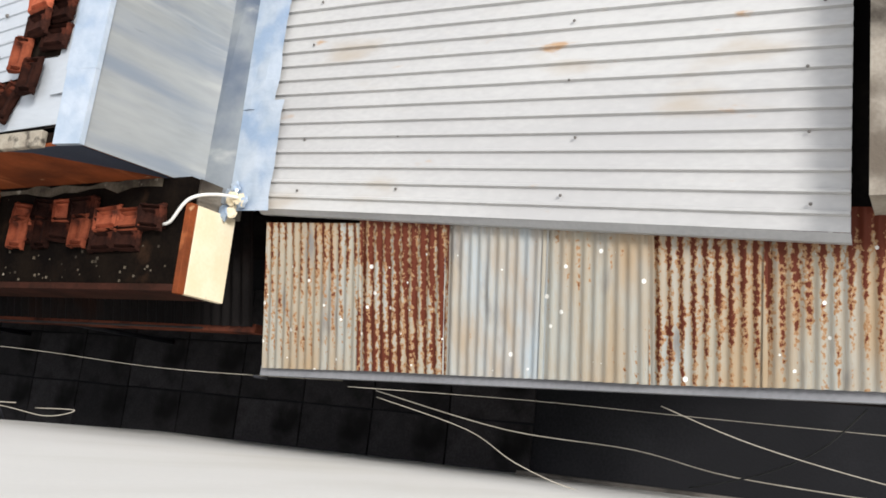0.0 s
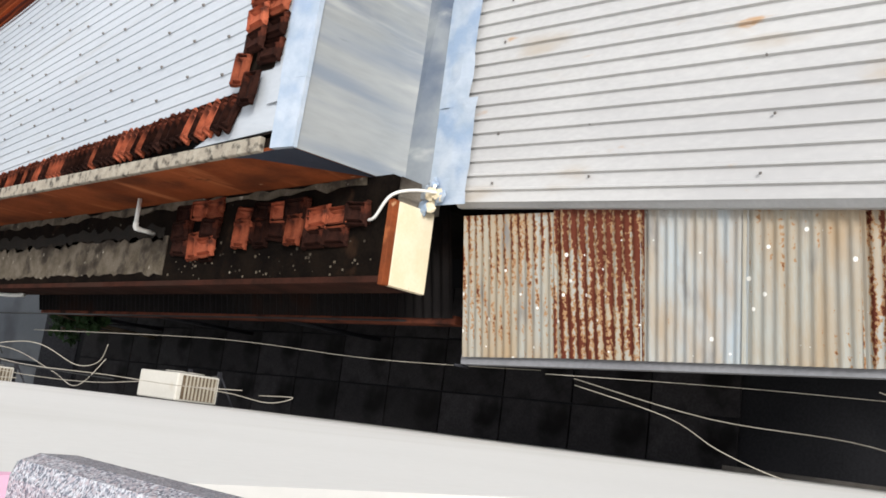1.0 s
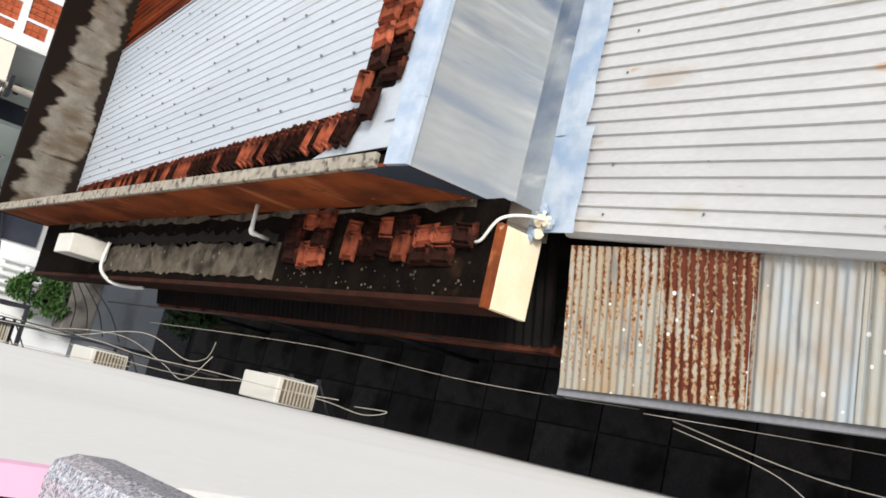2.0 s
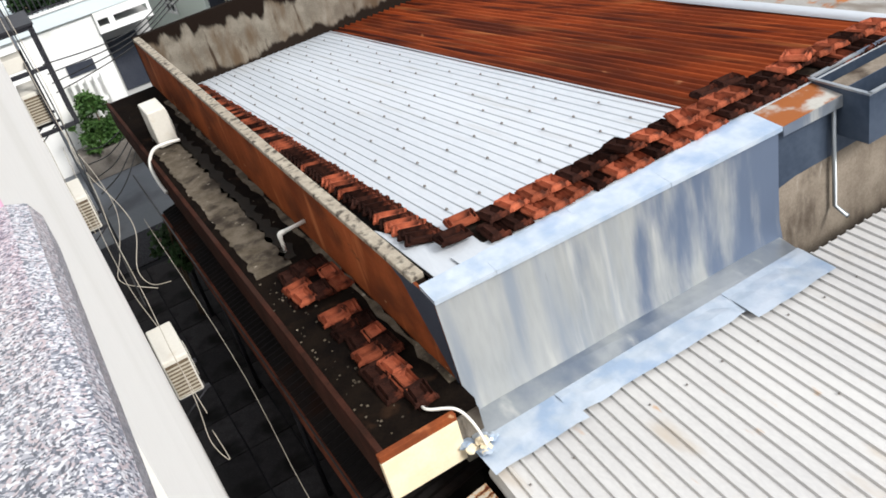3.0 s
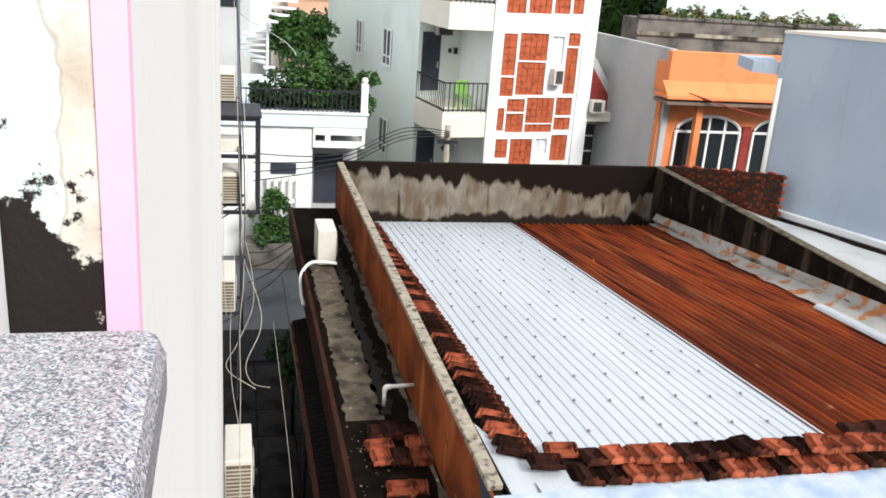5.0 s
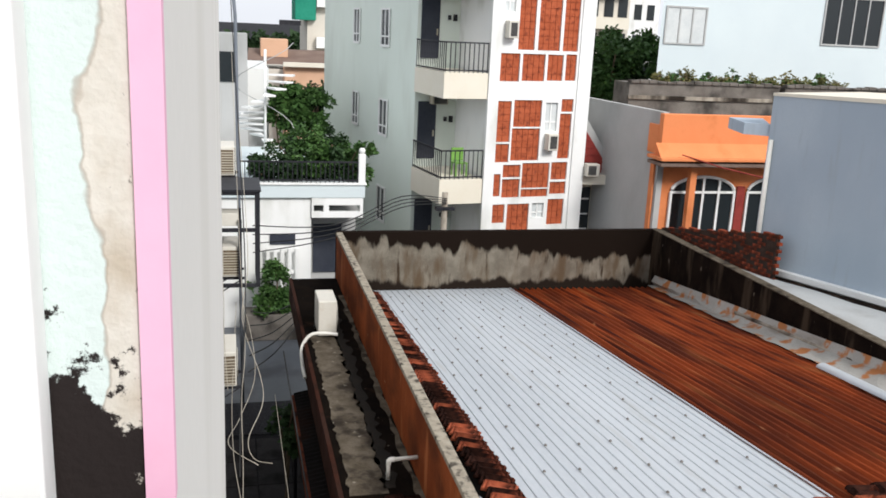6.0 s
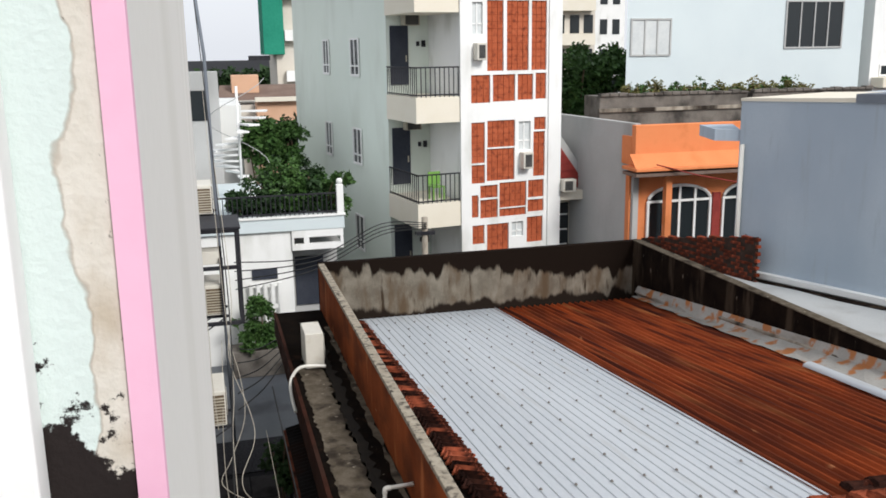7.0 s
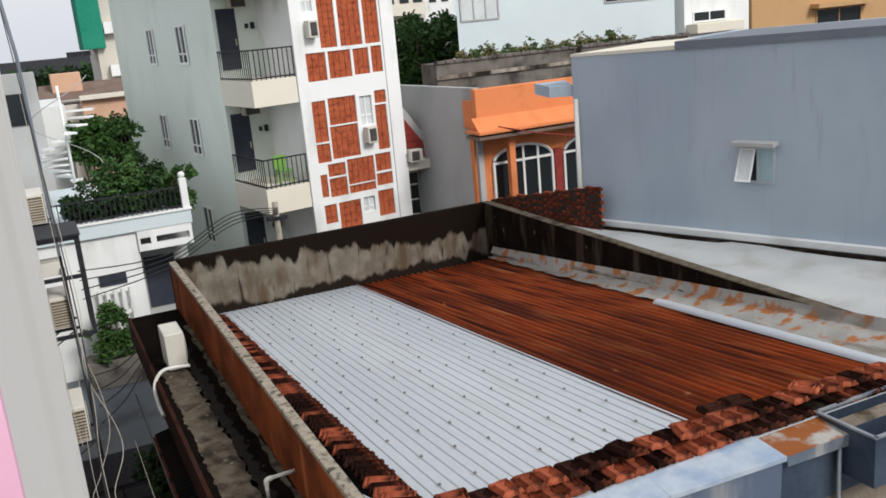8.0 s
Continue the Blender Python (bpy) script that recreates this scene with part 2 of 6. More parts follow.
M["red_beam"] = mat("red_oxide_beam", (0.05, 0.018, 0.012), (0.022, 0.011, 0.008), 3.0, 0.8, 0, 0.15, 40, stain=(0.04, 0.02, 0.015), stain_scale=3, stain_at=0.58, stain_stretch=(1, 0.3, 1), spec=0.03)
# Near-black wall colour: the unlit alley is put into the paint.
M["dark_wall"] = mat("shade_dark_wall", (0.01, 0.0085, 0.008), (0.02, 0.017, 0.014), 1.2, 0.95, 0, 0.3, 30, stain=(0.006, 0.005, 0.005), stain_scale=1.2, stain_at=0.52, spec=0.03)
# Tin colour is near-black to carry the gloom beneath ledge and awning.
M["dark_tin"] = mat("shade_dark_tin", (0.009, 0.008, 0.008), (0.02, 0.017, 0.016), 1.5, 0.7, 0.1, 0.15, 30, stain=(0.022, 0.011, 0.008), stain_scale=1.5, stain_at=0.62, spec=0.03)
M["leaf"] = mat("leaf_green", (0.03, 0.075, 0.016), (0.06, 0.125, 0.028), 2.0, 0.6, 0, 0.0, 8, spec=0.3)
M["leaf_dark"] = mat("leaf_dark_green", (0.014, 0.036, 0.011), (0.032, 0.065, 0.02), 1.0, 0.65, 0, 0.0, 6, spec=0.25)
M["leaf_dry"] = mat("leaf_olive", (0.12, 0.13, 0.045), (0.2, 0.17, 0.07), 2.0, 0.7, 0, 0.0, 8)
M["bark"] = mat("bark", (0.1, 0.07, 0.045), (0.16, 0.12, 0.08), 6.0, 0.9, 0, 0.4, 40)
M["soil_box"] = mat("old_planter_concrete", (0.13, 0.115, 0.1), (0.2, 0.18, 0.16), 2.0, 0.95, 0, 0.4, 30, stain=(0.05, 0.045, 0.04), stain_scale=1.3, stain_at=0.55)
M["terrace_floor"] = mat("pale_cement_roof", (0.42, 0.43, 0.43), (0.5, 0.51, 0.5), 0.8, 0.8, 0, 0.15, 30, stain=(0.34, 0.33, 0.31), stain_scale=1.0, stain_at=0.6)
M["curtain"] = mat("pale_blind", (0.55, 0.58, 0.58), (0.66, 0.68, 0.67), 3.0, 0.35, 0, 0.02, 20, spec=0.5)
M["red_roof"] = mat("red_tiled_roof", (0.3, 0.05, 0.04), (0.22, 0.035, 0.03), 4.0, 0.7, 0, 0.3, 30)
M["grey_trim"] = mat("dark_grey_coping", (0.16, 0.18, 0.21), (0.2, 0.22, 0.25), 2.0, 0.7, 0, 0.1, 30)
M["peach"] = mat("peach_paint", (0.62, 0.38, 0.25), (0.68, 0.43, 0.29), 1.0, 0.8, 0, 0.05, 20)
M["ochre"] = mat("ochre_paint", (0.5, 0.3, 0.14), (0.55, 0.34, 0.17), 1.0, 0.8, 0, 0.05, 30)
M["net_green"] = mat("green_building_net", (0.015, 0.2, 0.13), (0.03, 0.27, 0.18), 0.4, 0.8, 0, 0.2, 6)
M["brown_roof"] = mat("brown_roof", (0.16, 0.11, 0.09), (0.22, 0.16, 0.13), 1.0, 0.85, 0, 0.1, 10)
M["pale_far"] = mat("distant_plaster", (0.6, 0.55, 0.47), (0.66, 0.62, 0.55), 0.3, 0.85, 0, 0.0, 8)
M["green_chair"] = mat("lime_plastic", (0.18, 0.36, 0.08), (0.22, 0.4, 0.1), 3, 0.4, 0, 0.0, 20)
M["screw"] = mat("screw_cap", (0.14, 0.13, 0.12), (0.24, 0.22, 0.2), 20, 0.5, 0.5, 0.0, 50)


def granite():
    m = bpy.data.materials.new("speckled_granite")
    m.use_nodes = True
    n, l = m.node_tree.nodes, m.node_tree.links
    b = n["Principled BSDF"]
    tc = n.new("ShaderNodeTexCoord")
    warp = n.new("ShaderNodeTexNoise")
    warp.inputs["Scale"].default_value = 60
    l.new(tc.outputs["Object"], warp.inputs["Vector"])
    mixv = n.new("ShaderNodeVectorMath")
    mixv.operation = "MULTIPLY_ADD"
    l.new(warp.outputs["Color"], mixv.inputs[0])
    mixv.inputs[1].default_value = (0.008, 0.008, 0.008)
    l.new(tc.outputs["Object"], mixv.inputs[2])
    v = n.new("ShaderNodeTexVoronoi")
    v.inputs["Scale"].default_value = 850
    l.new(mixv.outputs[0], v.inputs["Vector"])
    sep = n.new("ShaderNodeSeparateColor")
    l.new(v.outputs["Color"], sep.inputs[0])
    r = n.new("ShaderNodeValToRGB")
    r.color_ramp.interpolation = "CONSTANT"
    e = r.color_ramp.elements
    e[0].position, e[0].color = 0.0, (0.06, 0.065, 0.085, 1)
    e[1].position, e[1].color = 0.17, (0.13, 0.14, 0.17, 1)
    for p, c in ((0.36, (0.31, 0.31, 0.34, 1)), (0.6, (0.38, 0.32, 0.33, 1)), (0.78, (0.52, 0.52, 0.54, 1))):
        x = e.new(p)
        x.color = c
    l.new(sep.outputs[0], r.inputs[0])
    l.new(r.outputs[0], b.inputs["Base Color"])
    b.inputs["Roughness"].default_value = 0.3
    return m


M["granite"] = granite()
PITCH = 0.0765
TIN = ((0.36, 0.31, 0.23), (0.37, 0.39, 0.37))
BLUE_TIN = ((0.40, 0.38, 0.33), (0.38, 0.44, 0.48))
for key, pair, amount, rise in (("tin_a", TIN, 0.12, 0.9), ("tin_b", TIN, 0.82, 0.35), ("tin_c", BLUE_TIN, -0.55, 0.0),
                                ("tin_d", TIN, -0.4, 0.2), ("tin_e", TIN, 0.5, 0.8), ("tin_f", TIN, 0.45, 1.3)):
    M[key] = rusted("galvanised_" + key, *pair, amount, PITCH, rise)

# ---------- mesh helpers ----------
def thing(name, label, category, at=(0, 0, 0), group="", kind=""):
    ob = new(name)
    ob.location = at
    ob.empty_display_size = 0.2
    return tagged(ob, label, category, group, kind)


def mesh_ob(name, verts, faces, material, parent=None, label="", smooth=False):
    me = bpy.data.meshes.new(name)
    me.from_pydata([tuple(v) for v in verts], [], faces)
    me.materials.append(material)
    if smooth:
        me.shade_smooth()
    me.update()
    ob = new(name, me)
    if parent is not None:
        ob.parent = parent
        ob.matrix_parent_inverse = Matrix.Translation(-chain_loc(parent))
    if label:
        tagged(ob, label)
    return ob


def chain_loc(ob):
    return Vector(ob.location) if ob.type == "EMPTY" else Vector((0, 0, 0))


def part(name, bm, material, parent=None, label="", smooth=False):
    me = bpy.data.meshes.new(name)
    bmesh.ops.recalc_face_normals(bm, faces=bm.faces)
    bm.to_mesh(me)
    bm.free()
    me.materials.append(material)
    if smooth:
        me.shade_smooth()
    ob = new(name, me)
    if parent is not None:
        ob.parent = parent
        ob.matrix_parent_inverse = Matrix.Translation(-chain_loc(parent))
    if label:
        tagged(ob, label)
    return ob


def box_bm(x0, x1, y0, y1, z0, z1, bevel=0.0, bm=None):
    own = bm is None
    b = bmesh.new()
    bmesh.ops.create_cube(b, size=1, matrix=Matrix.LocRotScale(((x0 + x1) / 2, (y0 + y1) / 2, (z0 + z1) / 2), None, (abs(x1 - x0), abs(y1 - y0), abs(z1 - z0))))
    if bevel:
        bmesh.ops.bevel(b, geom=b.edges[:], offset=bevel, segments=2, affect="EDGES", profile=0.5)
    if own:
        return b
    me = bpy.data.meshes.new("join")
    b.to_mesh(me)
    b.free()
    bm.from_mesh(me)
    bpy.data.meshes.remove(me)
    return bm


def box(name, x0, x1, y0, y1, z0, z1, material, parent=None, bevel=0.0, label=""):
    return part(name, box_bm(x0, x1, y0, y1, z0, z1, bevel), material, parent, label)


def slab(name, corners, depth, material, parent=None, label=""):
    """A prism from a flat ring of corners, pushed by the vector depth."""
    n = len(corners)
    top = [Vector(c) for c in corners]
    low = [c + Vector(depth) for c in top]
    faces = [tuple(range(n)), tuple(range(2 * n - 1, n - 1, -1))] + [(i, i + n, (i + 1) % n + n, (i + 1) % n) for i in range(n)]
    bm = bmesh.new()
    vs = [bm.verts.new(v) for v in top + low]
    for f in faces:
        bm.faces.new([vs[i] for i in f])
    return part(name, bm, material, parent, label)


def tube_geo(points, r, sides=6):
    pts = [Vector(p) for p in points]
    verts, faces = [], []
    for i, p in enumerate(pts):
        d = (pts[min(i + 1, len(pts) - 1)] - pts[max(i - 1, 0)]).normalized()
        a = d.orthogonal().normalized() if abs(d.z) > 0.95 else d.cross(Vector((0, 0, 1))).normalized()
        b = d.cross(a)
        for k in range(sides):
            t = 2 * math.pi * k / sides
            verts.append(p + r * (math.cos(t) * a + math.sin(t) * b))
    for i in range(len(pts) - 1):
        for k in range(sides):
            k2 = (k + 1) % sides
            faces.append((i * sides + k, i * sides + k2, (i + 1) * sides + k2, (i + 1) * sides + k))
    faces.append(tuple(range(sides))[::-1])
    faces.append(tuple((len(pts) - 1) * sides + k for k in range(sides)))
    return verts, faces


def tube(name, points, r, material, parent=None, label="", sides=6):
    v, f = tube_geo(points, r, sides)
    return mesh_ob(name, v, f, material, parent, label, True)


def curve_pts(keys, n=8):
    """A smooth line through the keys."""
    k = [Vector(p) for p in keys]
    out = []
    for i in range(len(k) - 1):
        p0, p1, p2, p3 = k[max(i - 1, 0)], k[i], k[i + 1], k[min(i + 2, len(k) - 1)]
        for j in range(n):
            t = j / n
            out.append(0.5 * ((2 * p1) + (p2 - p0) * t + (2 * p0 - 5 * p1 + 4 * p2 - p3) * t * t + (3 * p1 - p0 - 3 * p2 + p3) * t ** 3))
    out.append(k[-1])
    return out


def corrugated(name, p00, p10, p01, p11, pitch, amp, shape, material, parent=None, label="", segs=6, wave=0.004, seed=3, thick=0.0):
    """A ribbed sheet. Ribs run from the p00-p10 edge to the p01-p11 edge; pitch across them."""
    p00, p10, p01, p11 = (Vector(p) for p in (p00, p10, p01, p11))
    width = (p10 - p00).length
    nrm = (p10 - p00).cross(p01 - p00).normalized()
    if nrm.z < 0:
        nrm = -nrm
    ribs = max(1, round(width / pitch))
    prof = []
    for i in range(ribs):
        if shape == "wave":
            prof += [((i + k / 8) / ribs, amp * math.cos(2 * math.pi * k / 8)) for k in range(8)]
        else:
            prof += [((i + k) / ribs, h * amp) for k, h in ((0.0, 0), (0.70, 0), (0.77, 1), (0.91, 1), (0.98, 0))]
    prof.append((1.0, prof[0][1]))
    verts, faces = [], []
    for j in range(segs + 1):
        t = j / segs
        for u, h in prof:
            p = p00.lerp(p10, u).lerp(p01.lerp(p11, u), t)
            w = wave * noise.noise(Vector((u * width * 1.3 + seed, t * 7, seed)))
            verts.append(p + nrm * (h + w))
    m = len(prof)
    for j in range(segs):
        for i in range(m - 1):
            faces.append((j * m + i, j * m + i + 1, (j + 1) * m + i + 1, (j + 1) * m + i))
    if thick:
        base = len(verts)
        verts += [v - nrm * thick for v in verts[:base]]
        faces += [tuple(base + k for k in reversed(f)) for f in faces[:]]
        for j in (0, segs):
            for i in range(m - 1):
                faces.append((j * m + i, j * m + i + 1, base + j * m + i + 1, base + j * m + i))
        for i in (0, m - 1):
            for j in range(segs):
                faces.append((j * m + i, (j + 1) * m + i, base + (j + 1) * m + i, base + j * m + i))
    return mesh_ob(name, verts, faces, material, parent, label)


def leaf_cloud(name, blobs, count, size, material, parent=None, label="", seed=5, droop=0.3):
    """Many small bent leaves, thrown into uneven clumps."""
    rnd = random.Random(seed)
    verts, faces = [], []
    clumps = []
    for c, r in blobs:
        for _ in range(16):
            d = Vector((rnd.gauss(0, 1), rnd.gauss(0, 1), rnd.gauss(0, 1))).normalized() * rnd.uniform(0.35, 1.0)
            clumps.append((Vector(c) + Vector((d.x * r[0], d.y * r[1], d.z * r[2])), min(r) * rnd.uniform(0.22, 0.5)))
    for _ in range(count):
        c, r = rnd.choice(clumps)
        d = Vector((rnd.gauss(0, 1), rnd.gauss(0, 1), rnd.gauss(0, 1))).normalized() * r * rnd.random() ** 0.45
        p = c + d
        a = Vector((rnd.gauss(0, 1), rnd.gauss(0, 1), rnd.gauss(0, 0.6) - droop)).normalized()
        b = a.cross(Vector((rnd.gauss(0, 1), rnd.gauss(0, 1), rnd.gauss(0, 1)))).normalized()
        s = size * rnd.uniform(0.6, 1.4)
        i = len(verts)
        verts += [p, p + a * s * 0.5 + b * s * 0.28, p + a * s, p + a * s * 0.5 - b * s * 0.28]
        faces += [(i, i + 1, i + 2), (i, i + 2, i + 3)]
    return mesh_ob(name, verts, faces, material, parent, label)

# ---------- ground ----------
GZ = 1.0
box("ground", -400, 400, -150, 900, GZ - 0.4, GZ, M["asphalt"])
tagged(bpy.data.objects["ground"], "concrete alley and street ground, darkened for shade", "ground", kind="structure")


def parapet_material():
    """Cement render with a black mould band that hangs down unevenly from the wall's top."""
    m = mat("mould_banded_render", (0.13, 0.112, 0.088), (0.235, 0.21, 0.17), 3.5, 0.92, 0, 0.4, 45, stain=[((0.10, 0.07, 0.045), 2.2, 0.56, 0.12, (1.5, 1.5, 0.4)), ((0.045, 0.03, 0.02), 5.0, 0.64, 0.07, (1.6, 1.6, 0.3))], spec=0.03)
    n, l = m.node_tree.nodes, m.node_tree.links
    b = n["Principled BSDF"]
    old = b.inputs["Base Color"].links[0].from_socket
    tc = n["Texture Coordinate"]
    sep = n.new("ShaderNodeSeparateXYZ")
    l.new(tc.outputs["Object"], sep.inputs[0])
    mp = n.new("ShaderNodeMapping")
    mp.inputs["Scale"].default_value = (1.6, 1.6, 0.45)
    l.new(tc.outputs["Object"], mp.inputs[0])
    t = n.new("ShaderNodeTexNoise")
    t.inputs["Scale"].default_value, t.inputs["Detail"].default_value = 1.9, 9
    l.new(mp.outputs[0], t.inputs["Vector"])
    a = n.new("ShaderNodeMath")
    a.operation = "MULTIPLY_ADD"
    l.new(t.outputs["Fac"], a.inputs[0])
    a.inputs[1].default_value = 1.1
    l.new(sep.outputs["Z"], a.inputs[2])
    ax = n.new("ShaderNodeMath")
    ax.operation = "MULTIPLY_ADD"
    l.new(sep.outputs["X"], ax.inputs[0])
    ax.inputs[1].default_value = 0.085
    l.new(a.outputs[0], ax.inputs[2])
    r = n.new("ShaderNodeMapRange")
    r.interpolation_type = "SMOOTHSTEP"
    r.inputs[1].default_value, r.inputs[2].default_value = 5.63, 5.75
    l.new(ax.outputs[0], r.inputs[0])
    x = n.new("ShaderNodeMix")
    x.data_type = "RGBA"
    l.new(r.outputs[0], x.inputs[0])
    l.new(old, x.inputs[6])
    x.inputs[7].default_value = (0.012, 0.008, 0.006, 1)
    # uneven dark band along the wall's foot, over the roof line
    low = n.new("ShaderNodeMath")
    low.operation = "MULTIPLY_ADD"
    l.new(t.outputs["Fac"], low.inputs[0])
    low.inputs[1].default_value = -0.7
    l.new(sep.outputs["Z"], low.inputs[2])
    r2 = n.new("ShaderNodeMapRange")
    r2.interpolation_type = "SMOOTHSTEP"
    r2.inputs[1].default_value, r2.inputs[2].default_value = 3.73, 3.63
    l.new(low.outputs[0], r2.inputs[0])
    x2 = n.new("ShaderNodeMix")
    x2.data_type = "RGBA"
    l.new(r2.outputs[0], x2.inputs[0])
    l.new(x.outputs[2], x2.inputs[6])
    x2.inputs[7].default_value = (0.018, 0.013, 0.01, 1)
    l.new(x2.outputs[2], b.inputs["Base Color"])
    return m


M["parapet"] = parapet_material()

M["dark_zinc"] = mat("dark_zinc", (0.035, 0.05, 0.078), (0.065, 0.085, 0.12), 1.5, 0.45, 0.3, 0.06, 15)

# ---------- own house: facade, pier, coping ----------
def pier_material():
    """White plaster with black mould that climbs unevenly from below."""
    m = mat("mouldy_white_plaster", (0.60, 0.555, 0.48), (0.68, 0.64, 0.57), 3.0, 0.85, 0, 0.15, 60, stain=[((0.5, 0.43, 0.34), 9.0, 0.6, 0.12, (1, 1, 0.7)), ((0.05, 0.04, 0.035), 34.0, 0.70, 0.03, (1, 1, 0.8))])
    n, l = m.node_tree.nodes, m.node_tree.links
    b = n["Principled BSDF"]
    old = b.inputs["Base Color"].links[0].from_socket
    tc = n["Texture Coordinate"]
    sep = n.new("ShaderNodeSeparateXYZ")
    l.new(tc.outputs["Object"], sep.inputs[0])
    t = n.new("ShaderNodeTexNoise")
    t.inputs["Scale"].default_value, t.inputs["Detail"].default_value = 14, 12
    t.inputs["Roughness"].default_value = 0.68
    l.new(tc.outputs["Object"], t.inputs["Vector"])
    a = n.new("ShaderNodeMath")
    a.operation = "MULTIPLY_ADD"
    l.new(t.outputs["Fac"], a.inputs[0])
    a.inputs[1].default_value = 0.85
    l.new(sep.outputs["Z"], a.inputs[2])
    ax = n.new("ShaderNodeMath")
    ax.operation = "MULTIPLY_ADD"
    l.new(sep.outputs["X"], ax.inputs[0])
    ax.inputs[1].default_value = 1.1
    l.new(a.outputs[0], ax.inputs[2])
    r = n.new("ShaderNodeMapRange")
    r.interpolation_type = "SMOOTHSTEP"
    r.inputs[1].default_value, r.inputs[2].default_value = 8.87, 8.83
    l.new(ax.outputs[0], r.inputs[0])
    x = n.new("ShaderNodeMix")
    x.data_type = "RGBA"
    l.new(r.outputs[0], x.inputs[0])
    # older pale mint coat, bared on one side of a wavy edge
    t2 = n.new("ShaderNodeTexNoise")
    t2.inputs["Scale"].default_value, t2.inputs["Detail"].default_value = 5, 4
    l.new(tc.outputs["Object"], t2.inputs["Vector"])
    edge = n.new("ShaderNodeMath")
    edge.operation = "MULTIPLY_ADD"
    l.new(t2.outputs["Fac"], edge.inputs[0])
    edge.inputs[1].default_value = 0.16
    l.new(sep.outputs["X"], edge.inputs[2])
    for lo, hi, colour in ((-0.178, -0.184, (0.34, 0.28, 0.22, 1)), (-0.181, -0.187, (0.63, 0.71, 0.675, 1))):
        r2 = n.new("ShaderNodeMapRange")
        r2.inputs[1].default_value, r2.inputs[2].default_value = lo, hi
        l.new(edge.outputs[0], r2.inputs[0])
        x2 = n.new("ShaderNodeMix")
        x2.data_type = "RGBA"
        l.new(r2.outputs[0], x2.inputs[0])
        l.new(old, x2.inputs[6])
        x2.inputs[7].default_value = colour
        old = x2.outputs[2]
    l.new(old, x.inputs[6])
    x.inputs[7].default_value = (0.02, 0.015, 0.014, 1)
    l.new(x.outputs[2], b.inputs["Base Color"])
    return m


def own_house():
    slab("wall_west", [(-0.0755, 1.061, GZ), (-0.125, 9.0, GZ), (-5, 9.0, GZ), (-5, 1.061, GZ)], (0, 0, 13), M["beige_wall"])
    tagged(bpy.data.objects["wall_west"], "smooth beige painted house facade along the alley", "wall", kind="structure")
    slab("wall_parapet", [(-0.115, -6, GZ), (-0.10, 1.039, GZ), (-0.5, 1.039, GZ), (-0.5, -6, GZ)], (0, 0, 7.5), M["beige_wall"])
    tagged(bpy.data.objects["wall_parapet"], "beige balcony wall under the granite coping", "wall", kind="structure")
    slab("wall_parapet_2", [(-0.115, -6, 8.502), (-0.10, 0.92, 8.502), (-0.4, 0.92, 8.502), (-0.4, -6, 8.502)], (0, 0, 0.415), M["beige_wall"])
    tagged(bpy.data.objects["wall_parapet_2"], "beige balcony parapet carrying the granite coping", "wall", kind="structure")
    box("wall_pink_band", -0.0958, -0.075, 1.04, 1.06, 8.902, 13.5, M["pink"])
    box("wall_corner", -0.0958, -0.0752, 1.04, 1.06, GZ, 8.9, M["beige_wall"])
    tagged(bpy.data.objects["wall_corner"], "beige painted wall corner below the pink band", "wall", kind="structure")
    tagged(bpy.data.objects["wall_pink_band"], "pink painted vertical band on the wall corner", "trim", kind="structure")
    # pier and jamb are modelled large and set at their true size
    small = Matrix.Translation((-0.0137, 0.45, 9.2)) @ Matrix.Diagonal((0.4268, 0.4268, 0.4268, 1)) @ Matrix.Translation((0.0137, -0.45, -9.2))
    pier = box("wall_pier", -2.5, -0.2065, 1.84, 1.88, 7.6, 14, pier_material())
    pier.matrix_world = small
    tagged(bpy.data.objects["wall_pier"], "white plaster pier with black mould patches", "wall", kind="structure")
    jamb = box("door_frame", -0.65, -0.347, 1.75, 1.838, 7.6, 14, M["white_paint"], bevel=0.006)
    jamb.matrix_world = small
    tagged(bpy.data.objects["door_frame"], "white painted door frame against the stained pier", "door frame", kind="structure")
    box("coping", -0.42, -0.050, -2.6, 0.945, 8.91, 8.96, M["granite"], bevel=0.014)
    tagged(bpy.data.objects["coping"], "speckled grey and pink granite parapet coping", "coping", kind="structure")
    box("balcony_floor", -3.5, -0.5, -6, 1.03, 7.75, 7.95, M["pale_grey_wall"])
    tagged(bpy.data.objects["balcony_floor"], "plain balcony floor behind the parapet", "floor", kind="structure")
    box("wall_back", -3.7, -3.5, -6, 1.03, GZ, 14, M["beige_wall"])
    tagged(bpy.data.objects["wall_back"], "plain beige house wall behind the balcony", "wall", kind="structure")
    slab("plinth", [(-0.12, 4.1, GZ), (-0.10, 5.9, GZ), (-0.3, 5.9, GZ), (-0.3, 4.1, GZ)], (0, 0, 0.4), M["pale_grey_wall"])
    tagged(bpy.data.objects["plinth"], "light grey cement plinth at the facade's foot", "plinth", kind="structure")
    slab("old_ledge", [(-0.06, -2, 1.4), (-0.05, 3.95, 1.4), (-0.5, 3.95, 1.4), (-0.5, -2, 1.4)], (0, 0, 0.12), M["soil_box"])
    tagged(bpy.data.objects["old_ledge"], "stained old concrete ledge low in the alley", "ledge", kind="structure")
    slab("wall_next_house", [(-0.36, 9.002, GZ), (-0.30, 21.5, GZ), (-5, 21.5, GZ), (-5, 9.002, GZ)], (0, 0, 5.4), M["pale_grey_wall"])
    tagged(bpy.data.objects["wall_next_house"], "pale grey neighbouring house wall along the alley", "wall", kind="structure")


own_house()

